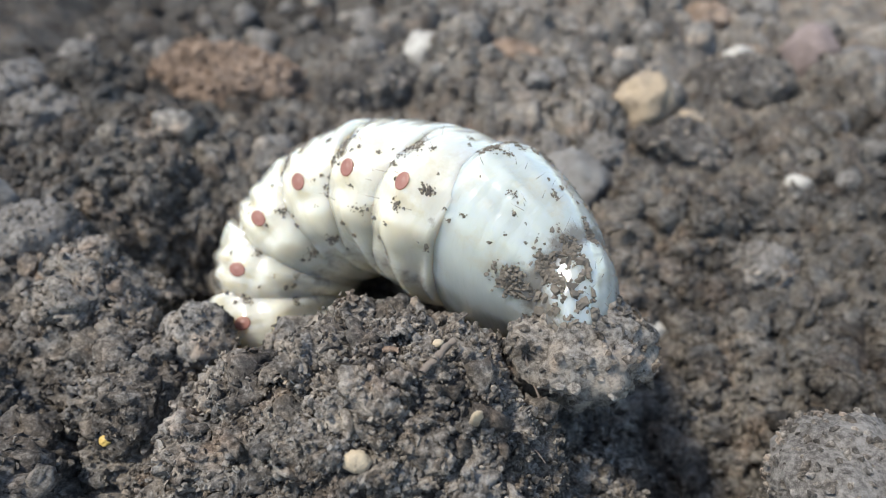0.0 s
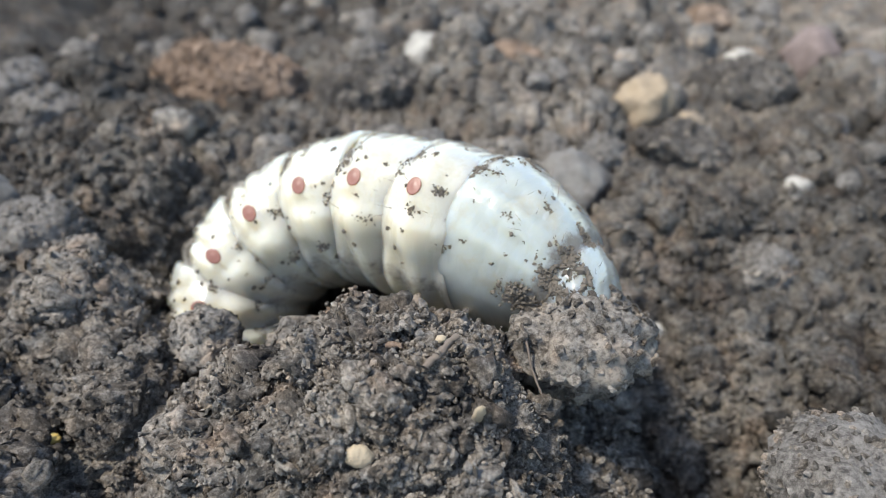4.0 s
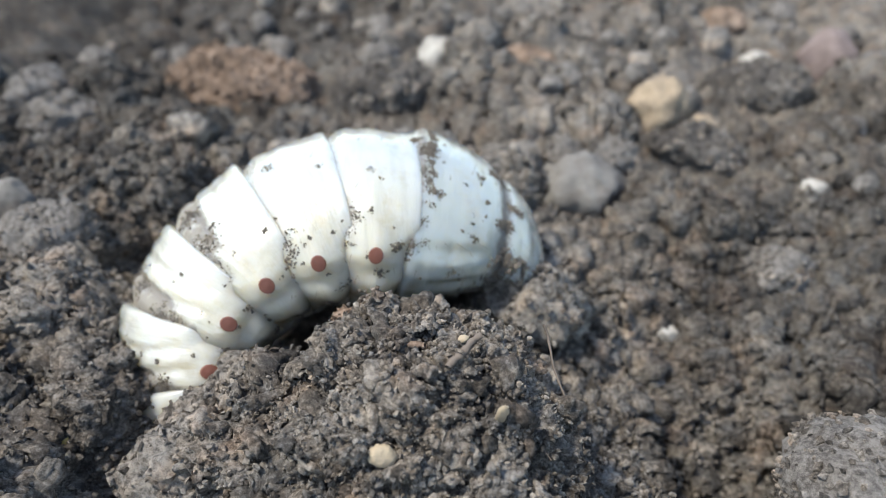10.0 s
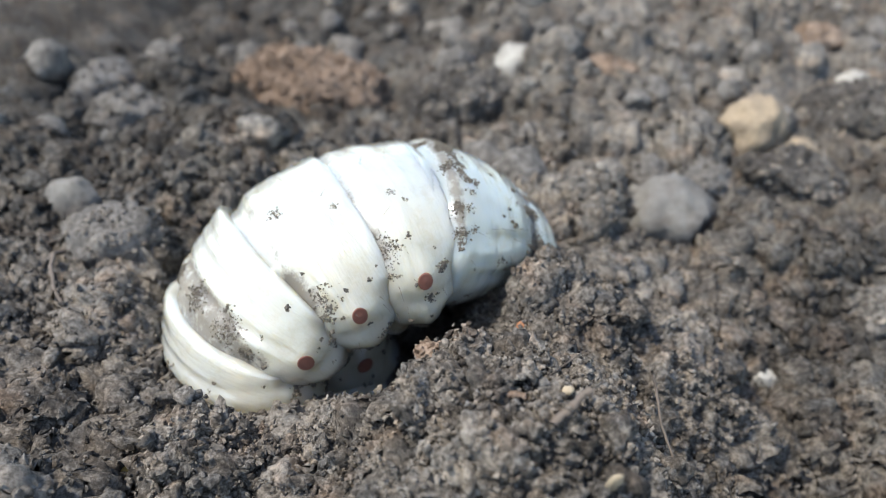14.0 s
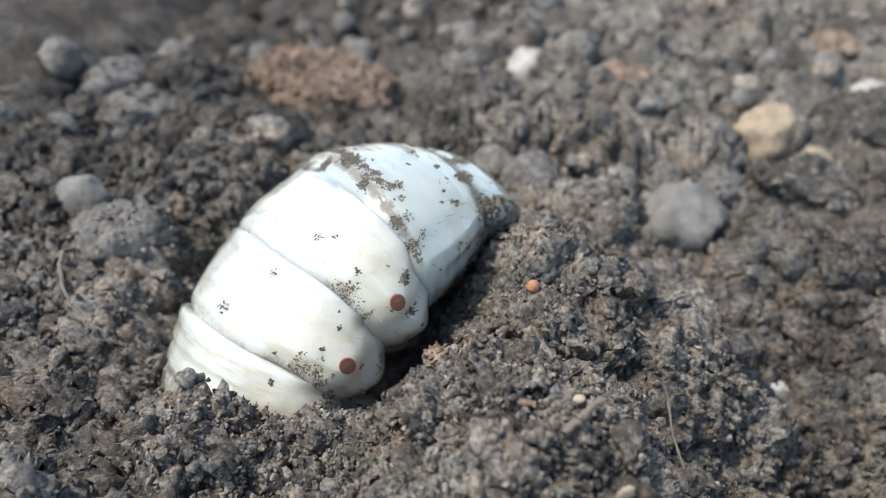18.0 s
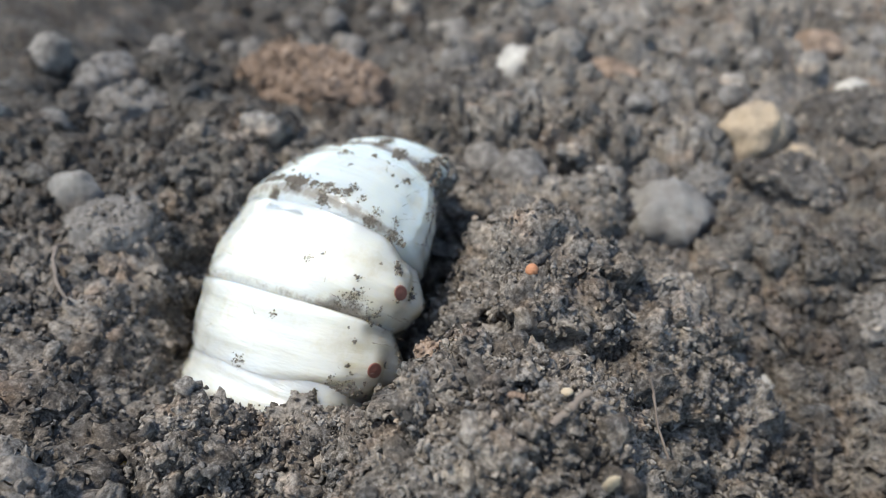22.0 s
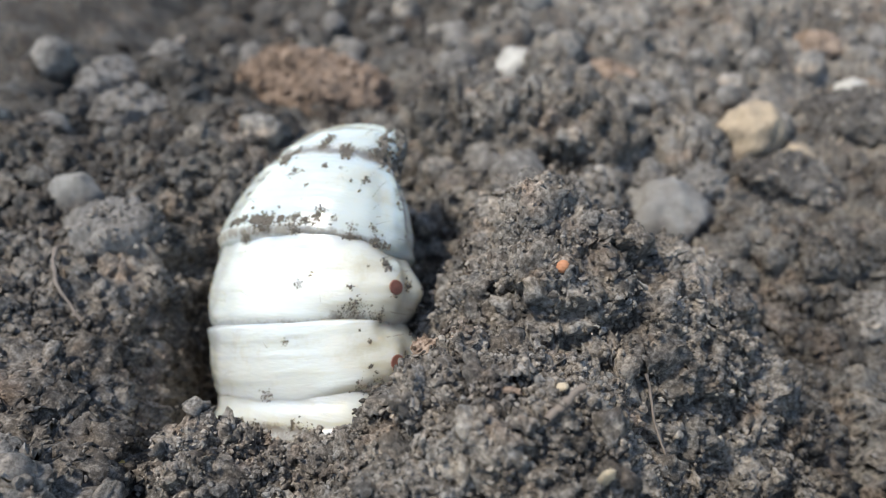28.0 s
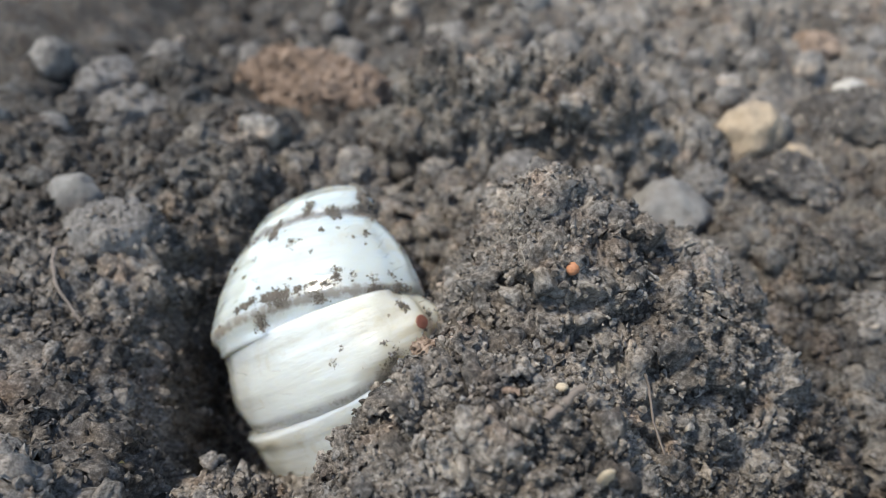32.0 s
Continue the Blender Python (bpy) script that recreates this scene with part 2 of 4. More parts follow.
# ---- stones and clods: name, label, place and half size in millimetres, material, turn, roughness of shape, grain ----
STONES = (
    ("stone", "upright pale angular stone standing in the soil", (-1.9, 36.5, 3.2), (2.3, 1.9, 3.1), PALE_STONE, (0, -8, 0), 0.16, 0.3),
    ("stone", "yellowish knobbly stone half sunk in the soil", (23.4, 25, 2.2), (3.4, 3.2, 3.4), GOLD_STONE, (0, 10, 0), 0.22, 0.7),
    ("stone", "small yellowish stone chip leaning on a clod", (28.4, 23.5, 0.4), (2.2, 1.8, 1.6), GOLD_STONE, (0, 25, 20), 0.2, 0.3),
    ("stone", "pinkish grey weathered stone far back", (50, 43, 0.8), (3.6, 3.0, 4.2), PINK_STONE, (0, 14, 0), 0.16, 0.3),
    ("stone", "rounded bluish grey stone far back", (56.5, 40, 0.2), (4.2, 3.2, 2.6), GREY_STONE, (0, 0, 10), 0.1, 0.2),
    ("pebble", "small whitish pebble on the soil far back", (40.2, 42, 1.0), (1.9, 1.5, 1.5), PALE_STONE, (0, 0, 0), 0.15, 0.1),
    ("pebble", "greyish smooth pebble beside the dug hole", (13.2, 12.0, -1.6), (4.2, 3.4, 3.2), GREY_PEBBLE, (0, 10, 15), 0.16, 0.7),
    ("pebble", "small white pebble pressed into dark soil", (19.0, -5.4, -5.2), (1.0, 0.6, 0.6), PALE_STONE, (0, 30, 20), 0.15, 0.1),
    ("pebble", "tiny pale pebble on the crumbly bed", (37.7, 13, -1.2), (1.2, 1.0, 0.9), PALE_STONE, (0, 0, 0), 0.15, 0.1),
    ("pebble", "tiny pale pebble on the far bed", (9, 48, 3.5), (1.2, 1.0, 1.0), PALE_STONE, (0, 0, 0), 0.15, 0.1),
    ("pebble", "pale flat pebble on the rim of the bed", (-40.5, 2.2, 3.4), (2.2, 1.5, 2.3), GREY_PEBBLE, (0, 0, 0), 0.15, 0.3),
)
CLODS = (
    ("soil_clod", "broad dark grey clod lying before the pale stone", (-8.6, 31.5, 1.2), (6.2, 3.6, 3.8), DARK_CLOD, (0, -14, 10), 0.24, 0.9),
    ("soil_clod", "large reddish brown clod of soil", (-27, 35, 1.4), (8.8, 5.0, 3.6), RUST, (0, 4, -6), 0.2, 1.2),
    ("soil_clod", "dark clod under the yellowish stone", (27, 21, -1.5), (6.0, 4.0, 3.0), DARK_CLOD, (0, 10, 0), 0.2, 1.0),
    ("soil_clod", "dark broad clod lying behind the yellowish stone", (38, 34, 0.4), (6.5, 4.0, 3.4), DARK_CLOD, (0, -5, 0), 0.18, 1.0),
    ("soil_clod", "round dark clod on the bed", (12.0, 18, -0.2), (2.6, 2.2, 2.2), DARK_CLOD, (0, 0, 0), 0.15, 0.7),
    ("soil_clod", "round dark clod on the bed", (17.0, 17, -0.2), (2.8, 2.3, 2.4), DARK_CLOD, (0, 0, 40), 0.15, 0.7),
    ("soil_clod", "grey crumbly clod on the low bed", (30.8, 2, -4.0), (3.2, 2.6, 2.0), DARK_CLOD, (0, 0, 0), 0.15, 0.9),
    ("soil_clod", "big grey gritty clod at the front edge", (24.6, -27, 1.6), (4.6, 4.4, 3.4), DARK_CLOD, (0, 12, 0), 0.1, 0.55),
    ("soil_clod", "rusty brown clod far back", (9, 38, 2.6), (3.4, 2.2, 1.8), RUST, (0, 0, 0), 0.2, 0.9),
    ("soil_clod", "rusty brown clod far back", (38, 52, 3.0), (3.2, 2.2, 1.7), RUST, (0, 0, 30), 0.2, 0.9),
    ("soil_clod", "grey brown clod on the raised rim", (-35, -2, 3.0), (3.6, 3.0, 2.6), DARK_CLOD, (0, 0, 0), 0.2, 1.0),
    ("soil_clod", "dark clod on the far bed", (-44, 22, 2.5), (4.0, 3.2, 2.8), DARK_CLOD, (0, 0, 20), 0.18, 1.0),
    ("soil_clod", "dark grey clod on the far bed", (-50, 30, 2.0), (4.6, 3.4, 3.0), GREY_STONE, (0, 0, 50), 0.18, 0.6),
)
# where the bed dips to hold a stone: place, height and radius
SEATS = [(at[0], at[1], at[2] - 0.45 * size[2], size[0] * 0.9) for _, _, at, size, *_ in STONES + CLODS if size[0] > 1.5]


# ---- noise and mesh helpers ----
def hashed(*ints):
    h = np.zeros(np.broadcast(*ints).shape, np.uint32)
    for k, i in enumerate(ints):
        h = (h ^ (i.astype(np.int64) & 0xFFFFFFFF).astype(np.uint32)) * np.uint32(2654435761)
        h = (h ^ (h >> np.uint32(15))) * np.uint32(2246822519 + 2 * k)
        h ^= h >> np.uint32(13)
    return h.astype(np.float64) / 4294967295.0


def value_noise(x, y, seed=0):
    xi, yi = np.floor(x), np.floor(y)
    fx, fy = x - xi, y - yi
    fx, fy = fx * fx * (3 - 2 * fx), fy * fy * (3 - 2 * fy)
    s = np.full_like(xi, seed)
    a, b = hashed(xi, yi, s), hashed(xi + 1, yi, s)
    c, d = hashed(xi, yi + 1, s), hashed(xi + 1, yi + 1, s)
    return (a * (1 - fx) + b * fx) * (1 - fy) + (c * (1 - fx) + d * fx) * fy - 0.5


def lumps(x, y, cell, seed):
    """Rounded crumbs packed side by side: height 0 to 1 of the highest bump over each place."""
    x, y = x + cell * (0.3 * np.sin(y * 3.1 / cell + seed) + 0.16 * np.sin(x * 8.3 / cell)), y + cell * (0.3 * np.sin(x * 2.7 / cell + seed) + 0.16 * np.sin(y * 7.1 / cell))
    gx, gy = np.floor(x / cell), np.floor(y / cell)
    best = np.zeros_like(x)
    for i in (-1, 0, 1):
        for j in (-1, 0, 1):
            cx, cy = gx + i, gy + j
            s = np.full_like(cx, seed)
            px, py = (cx + hashed(cx, cy, s)) * cell, (cy + hashed(cx, cy, s + 1)) * cell
            r = cell * (0.45 + 0.5 * hashed(cx, cy, s + 2))
            top = 0.4 + 0.6 * hashed(cx, cy, s + 3)
            d2 = ((x - px) ** 2 + (y - py) ** 2) / (r * r)
            best = np.maximum(best, np.clip(1 - d2, 0, 1) ** 0.65 * top)
    return best


def step(a, b, x):
    t = np.clip((x - a) / (b - a), 0, 1)
    return t * t * (3 - 2 * t)


def bump(x, y, cx, cy, rx, ry, h, turn=0.0):
    c, s = math.cos(radians(turn)), math.sin(radians(turn))
    u, v = ((x - cx) * c + (y - cy) * s) / rx, ((y - cy) * c - (x - cx) * s) / ry
    return h * np.exp(-(u * u + v * v))


def wobble(p, f):
    return np.sin(p[:, [1, 2, 0]] * f + 1.3) * 0.5 + np.sin(p[:, [2, 0, 1]] * f * 2.3 + 0.7) * 0.35 + np.sin(p[:, [1, 0, 2]] * f * 4.1) * 0.2


TILT = np.array(Euler((0.6, 0.4, 0.9)).to_matrix())


def lumps3(p, cell, seed):
    """As lumps, but in space, so that steep faces crumble too."""
    p = (p + cell * 0.28 * wobble(p, 2.6 / cell)) / cell
    g = np.floor(p)
    best = np.zeros(len(p))
    for i in (-1, 0, 1):
        for j in (-1, 0, 1):
            for k in (-1, 0, 1):
                c = g + (i, j, k)
                key = hashed(c[:, 0], c[:, 1], c[:, 2], np.full(len(c), seed))
                at = c + np.stack([key, (key * 97.13) % 1, (key * 531.7) % 1], 1)
                r = 0.42 + 0.5 * ((key * 1931.3) % 1)
                q = p - at
                # each piece is flattened along a way of its own and has blunt faces
                way = np.stack([(key * 311.7) % 1, (key * 173.9) % 1, (key * 719.3) % 1], 1) - 0.5
                flat = (q * way).sum(1) ** 2 * 4.0
                blunt = np.maximum(np.abs(q @ TILT[0]), np.maximum(np.abs(q @ TILT[1]), np.abs(q @ TILT[2])))
                d2 = (0.5 * (q * q).sum(1) + flat + 0.75 * blunt * blunt) / (r * r)
                best = np.maximum(best, np.sqrt(np.clip(1 - d2, 0, 1)) * r)
    return best


def relief(x, y):
    """The lie of the bed in millimetres, without crumbs."""
    z = -5 + 9.5 * step(-8, 40, y) + 7.5 * step(-21, -28, x) * step(45, 0, y)
    z += 1.5 * step(-22, -30, y) * step(-10, -20, x)
    z += bump(x, y, 7, -2, 7, 5, 4.0)
    z += bump(x, y, -14, 6, 12, 7, 4.5)
    z += bump(x, y, 16, 9, 14, 5, 2.0)
    z -= bump(x, y, -48, 48, 24, 20, 8)
    z += bump(x, y, 3, 9, 8, 5, 4.0)
    z -= bump(x, y, 20, -20, 8, 10, 12)
    z -= bump(x, y, -25, -8, 3.6, 8.5, 16)
    z -= bump(x, y, -19.5, -8, 9.5, 11, 16)
    return z


def ground_height(x, y):
    near = np.exp(-(np.hypot(x, y - 10) / 400) ** 2)
    back = step(0, 30, y)
    w1, w2 = value_noise(x / 5, y / 5, 3) * 4, value_noise(x / 5, y / 5, 4) * 4
    z = relief(x, y) + near * ((3 + 5 * back) * value_noise(x / 17, y / 17, 1) + (2 + 2 * back) * value_noise(x / 7, y / 7, 2))
    z += near * ((1.6 + 2.6 * back) * lumps(x + w1, y + w2, 7.5, 11) + (1.0 + 1.0 * back) * lumps(x + w1 * 0.5, y - w2 * 0.5, 3.1, 23) - 1.2)
    z -= near * 2.2 * back
    z += step(8, 18, x) * step(16, 4, y) * near * (3.4 * lumps(x - w1, y + w2, 5.2, 29) - 1.9)
    for sx, sy, sz, size in SEATS:
        w = np.exp(-(((x - sx) ** 2 + (y - sy + 0.6 * size) ** 2) / (1.5 * size) ** 2) ** 2)
        z = z * (1 - w) + (sz + 0.6 * value_noise(x / 2, y / 2, 6)) * w
    return z + 60 * (1 - near) * value_noise(x / 3000, y / 3000, 5)


def crumble(p, nu, nv, amount=1.0, grain=0.07):
    """Pushes a sheet of points out along its own normals into packed grains."""
    q = p.reshape(nu, nv, 3)
    n = np.cross(np.gradient(q, axis=0), np.gradient(q, axis=1)).reshape(-1, 3)
    n /= np.linalg.norm(n, axis=1)[:, None] + 1e-12
    near = (np.abs(p[:, 0]) < 60) & (p[:, 1] > -45) & (p[:, 1] < 34)
    push = np.zeros(len(p))
    q = p[near]
    push[near] = 1.5 * lumps3(q, 2.3, 41) + 0.9 * lumps3(q, 0.95, 53) + 0.62 * lumps3(q, 0.46, 59) + 0.4 * lumps3(q, 0.24, 61) + grain * rng.normal(size=len(q))
    return p + n * (push * amount)[:, None]


def mesh_from(name, verts, faces, material, smooth=True):
    me = bpy.data.meshes.new(name)
    n = faces.shape[1]
    me.vertices.add(len(verts))
    me.vertices.foreach_set("co", np.asarray(verts, np.float32).ravel())
    me.loops.add(faces.size)
    me.loops.foreach_set("vertex_index", faces.astype(np.int32).ravel())
    me.polygons.add(len(faces))
    me.polygons.foreach_set("loop_start", np.arange(0, faces.size, n, dtype=np.int32))
    me.polygons.foreach_set("use_smooth", np.full(len(faces), smooth))
    me.materials.append(material)
    me.update(calc_edges=True)
    return me


def grid_faces(nu, nv):
    i = np.arange(nu * nv).reshape(nu, nv)
    return np.stack([i[:-1, :-1], i[1:, :-1], i[1:, 1:], i[:-1, 1:]], -1).reshape(-1, 4)


def ico(sub):
    bm = bmesh.new()
    bmesh.ops.create_icosphere(bm, subdivisions=sub, radius=1)
    v = np.array([p.co[:] for p in bm.verts])
    f = np.array([[p.index for p in q.verts] for q in bm.faces])
    bm.free()
    return v, f


ICO1, ICO2, ICO3, ICO4, ICO5 = ico(1), ico(2), ico(3), ico(4), ico(5)


def turned(n):
    q = rng.normal(size=(n, 4))
    q /= np.linalg.norm(q, axis=1)[:, None]
    w, x, y, z = q.T
    return np.stack([1 - 2 * (y * y + z * z), 2 * (x * y - z * w), 2 * (x * z + y * w), 2 * (x * y + z * w), 1 - 2 * (x * x + z * z),
                     2 * (y * z - x * w), 2 * (x * z - y * w), 2 * (y * z + x * w), 1 - 2 * (x * x + y * y)], 1).reshape(n, 3, 3)


def crumbs(name, places, sizes, material, template=ICO1, rough=0.22):
    """Many irregular crumbs in one mesh. places and sizes in millimetres."""
    v, f = template
    n, k = len(places), len(v)
    slow = sum(np.sin(np.einsum("kj,nj->nk", v, rng.normal(size=(n, 3)) * 2.2) + rng.uniform(0, 6, (n, 1))) for _ in range(3)) * 0.17
    shape = v[None] * (1 + slow[:, :, None] + rough * rng.normal(size=(n, k, 1))) * rng.uniform(0.5, 1.4, (n, 1, 3))
    pts = np.einsum("nij,nkj->nki", turned(n), shape) * sizes[:, None, None]
    if k > 100:
        flat = (pts + places[:, None]).reshape(-1, 3)
        knobs = lumps3(flat, 0.55, 67) * 0.5 + lumps3(flat, 0.27, 69) * 0.3
        pts = pts * (0.72 + knobs.reshape(n, k, 1) / sizes[:, None, None].clip(0.4))
    pts = pts + places[:, None]
    faces = (f[None] + (np.arange(n) * k)[:, None, None]).reshape(-1, 3)
    return mesh_from(name, pts.reshape(-1, 3) * MM, faces, material, smooth=k > 12)


# ---- ground ----
def spread(a, b, d, reach, n):
    core = np.linspace(a, b, int((b - a) / d) + 1)
    out = np.geomspace(d, reach, n)
    return np.concatenate([a - out[::-1], core, b + out])


gx = spread(-54, 54, 0.19, 60000, 44)
gy = np.concatenate([spread(-36, 12, 0.18, 60000, 44)[:-44], spread(12.4, 72, 0.45, 60000, 44)[44:]])
GX, GY = np.meshgrid(gx, gy, indexing="ij")
bed = crumble(np.stack([GX, GY, ground_height(GX, GY)], -1).reshape(-1, 3), len(gx), len(gy))
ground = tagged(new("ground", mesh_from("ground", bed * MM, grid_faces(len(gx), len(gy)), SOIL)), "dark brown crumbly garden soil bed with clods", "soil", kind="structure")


def strew(points, count, low, high, power=3.0):
    """Picks places on a sheet of points, and sizes, for loose crumbs."""
    pick = points[rng.integers(0, len(points), count)]
    for sx, sy, sz, size in SEATS:
        pick = pick[np.hypot(pick[:, 0] - sx, pick[:, 1] - sy + 0.8 * size) > size * 1.5]
    count = len(pick)
    return pick + rng.normal(size=pick.shape) * 0.1, low + (high - low) * rng.uniform(0, 1, count) ** power


core = bed[(np.abs(bed[:, 0]) < 44) & (bed[:, 1] > -34) & (bed[:, 1] < 14)]
back = bed[(np.abs(bed[:, 0]) < 60) & (bed[:, 1] > 10) & (bed[:, 1] < 70)]
tagged(new("soil_crumbs", crumbs("soil_crumbs", *strew(core, 50000, 0.07, 0.28, 1.9), SOIL_CRUMB)), "fine loose dark soil crumbs lying on the bed", "soil", kind="stuff")
tagged(new("soil_lumps", crumbs("soil_lumps", *strew(core, 700, 0.3, 1.0), SOIL_CRUMB, ICO2, 0.16)), "small rough lumps of dark soil on the bed", "soil", kind="stuff")
tagged(new("far_soil_lumps", crumbs("far_soil_lumps", *strew(back, 1100, 0.35, 0.95, 1.6), SOIL_CRUMB, ICO2, 0.16)), "small rough grey brown soil crumbs on the far bed", "soil", kind="stuff")


# ---- the grub ----
def part(name, mesh, parent, label="", kind=""):
    ob = new(name, mesh)
    ob.parent = parent
    return tagged(ob, label, kind=kind)


#          length, half width, half height (millimetres), from the head end to the tail
BODY = {1: (4.4, 7.4, 4.9), 2: (4.4, 7.7, 5.0), 3: (4.4, 8.0, 5.1), 4: (4.6, 8.3, 5.2), 5: (4.8, 8.6, 5.3), 6: (5.0, 9.1, 5.6), 7: (5.2, 9.75, 5.9), 8: (5.4, 9.85, 6.2), 9: (7.6, 8.8, 5.95)}


def gauss(x, c, w):
    return np.exp(-(((x - c) / w) ** 2))


def body_point(k, u, phi):
    """A point of the skin of ring k: u millimetres towards the tail, phi degrees up from the flank (90: the back)."""
    length, a, b = BODY[k]
    up = np.sin(np.radians(phi))
    flank = np.abs(((phi + 180) % 360) - 180)
    flank = np.minimum(flank, 180 - flank)
    v = u / (length / 2)
    sag = 0 * v
    if k == 9:
        # the last ring: it narrows, is pinched by a groove, and ends in a blunt drooping tip
        far = np.clip((u - 3.7) / 5.0, 0, 1)
        r = 0.93 - 0.20 * np.clip(v, -1.3, 1) - 0.07 * np.clip(v, -1, 1) ** 2 - 0.16 * step(-0.85, -1.3, v)
        fold = (gauss(flank, 4, 6) * 0.2 - gauss(flank, 14, 6) * 0.14) * gauss(v, 0, 0.9)
        r = (r + fold / a) * np.sqrt(np.clip(1 - far ** 2.3, 0.0003, 1)) - 0.022 * gauss(u, 3.7, 0.4)
        sag = -0.075 * np.clip(u - 1.5, 0, 9) ** 2
    else:
        high = np.degrees(np.arcsin(np.clip(up, -1, 1)))
        back = step(0, 62, high)
        flat = 1 - back * {8: 0.65, 7: 0.6, 6: 0.3}.get(k, 0)
        before, after = (BODY[n][1] / a if n in BODY else 1 for n in (k - 1, k + 1))
        taper = 1 + np.clip(-v, 0, 1.2) * (before - 1) * 0.5 + np.clip(v, 0, 1.2) * (after - 1) * 0.5
        r = taper - flat * 0.035 * v * v - 0.11 * step(-0.8, -1.5, v) + 0.02 * step(0.7, 1.2, v) - 0.05 * step(1.28, 1.5, v)
        # the lobes under the breathing plates, with a crease above and below, and the low boss round each plate
        side = gauss(high, -31, 21)
        r = r + side * (0.15 * gauss(v, 0.05, 0.78) - 0.07) - 0.028 * gauss(high, -10, 6) * gauss(v, 0, 0.8)
        r = r + 0.03 * gauss(high, 4, 10) * gauss(v, 0, 0.45) - 0.05 * gauss(high, 2, 11) * gauss(np.abs(v), 0.98, 0.26)
        # the sunken wedge between two rings, high on the flank
        r = r - 0.085 * gauss(high, 31, 15) * gauss(v, -1.05, 0.4) + 0.02 * gauss(high, 31, 13) * gauss(v, -0.3, 0.3)
        # fine folds that fan out from the wedge
        r = r - 0.007 * np.sin(v * 15 + high * 0.12 + k) * gauss(high, 24, 24) * step(0.5, -0.8, v)
        if k <= 7:
            deep = {7: 0.008, 6: 0.045, 5: 0.07}.get(k, 0.085)
            slant = -0.25 + 0.5 * (1 - back)
            r = r - deep * back * gauss(v, slant - 0.15, 0.16) - 0.4 * deep * back * gauss(v, slant + 0.55, 0.14)
        r = r - 0.06 * step(-0.3, -0.85, up) * (0.5 + 0.5 * np.cos(v * 7 + 0.8))
        r = r * (1 + 0.15 * step(-0.6, -1.0, up))
    r = r + 0.006 * np.sin(phi * 0.21 + u * 1.9 + k) * np.sin(phi * 0.13 - u * 1.1 + 2 * k)
    return np.stack([u, -a * r * np.cos(np.radians(phi)), b * r * up + sag], -1)


def grime_of(k, u, phi):
    """How much soil is smeared into the skin of ring k, 0 to 1: in the folds between the rings, above all high on the flanks."""
    up = np.sin(np.radians(phi))
    high = np.degrees(np.arcsin(np.clip(up, -1, 1)))
    v = u / (BODY[k][0] / 2)
    if k == 9:
        g = 0.8 * gauss(u, -3.6, 0.55) * step(-5, 30, high) + 0.85 * gauss(u, 3.6, 0.75) * step(-80, 10, high) + 0.8 * gauss(high, -45, 20) * step(-1, 4, u)
        return np.clip(g, 0, 1)
    fold = step(-0.15, -0.8, v) if k < 7 else step(-0.35, -0.85, v)
    if k >= 7:
        g = 0.75 * fold * gauss(high, 24, 17) + 0.45 * gauss(v, -1.05, 0.16) * step(0, 20, high)
    else:
        wide = {6: 0.75, 5: 0.9}.get(k, 1.0)
        g = wide * (fold * step(8, 28, high) + 0.8 * gauss(v, -0.35, 0.2) * step(30, 55, high))
    g = g + 0.5 * gauss(high, -10, 9) * gauss(np.abs(v), 1.0, 0.25) + 0.55 * gauss(high, -56, 12)
    return np.clip(g, 0, 1)


def add_grime(me, values):
    me.attributes.new("grime", "FLOAT", "POINT").data.foreach_set("value", np.asarray(values, np.float32).ravel())
    return me


def body_ring(k, nu=44, nphi=120):
    length = BODY[k][0]
    phi = np.linspace(0, 360, nphi, endpoint=False)
    up = np.sin(np.radians(phi))
    head = -length / 2 - (0.7 if k == 9 else 1.3) - 0.8 * np.clip(up, -0.2, 1)
    tail = length / 2 + 0.2 + 0.6 * np.clip(up, -0.5, 1)
    if k == 9:
        tail = length / 2 + 0.1 + 0 * up
    w = np.linspace(0, 1, nu)[:, None]
    u = head * (1 - w) + tail * w
    p = body_point(k, u, np.broadcast_to(phi, u.shape))
    i = np.arange(nu * nphi).reshape(nu, nphi)
    j = np.roll(i, -1, 1)
    faces = np.stack([i[:-1], j[:-1], j[1:], i[1:]], -1).reshape(-1, 4)
    verts = p.reshape(-1, 3)
    # the rims turn inwards, so that each ring is closed
    inner = [verts]
    for edge, sign in ((0, -1), (nu - 1, 1)) if k < 9 else ((0, -1),):
        rim, last = p[edge], i[edge]
        for s, out in ((0.95, 0.16), (0.7, 0.1), (0.05, -0.3)):
            new_rim = rim * [1, s, s] + [sign * out, 0, 0]
            idx = np.arange(nphi) + sum(len(q) for q in inner)
            inner.append(new_rim)
            a, b = (last, idx) if sign > 0 else (idx, last)
            faces = np.concatenate([faces, np.stack([a, np.roll(a, -1), np.roll(b, -1), b], -1)])
            last = idx
    soiled = np.concatenate([grime_of(k, u, np.broadcast_to(phi, u.shape)).ravel(), np.zeros(sum(len(q) for q in inner[1:]))])
    return add_grime(mesh_from("segment", np.concatenate(inner) * MM, faces, SKIN_GREY if k == 9 else SKIN), soiled)


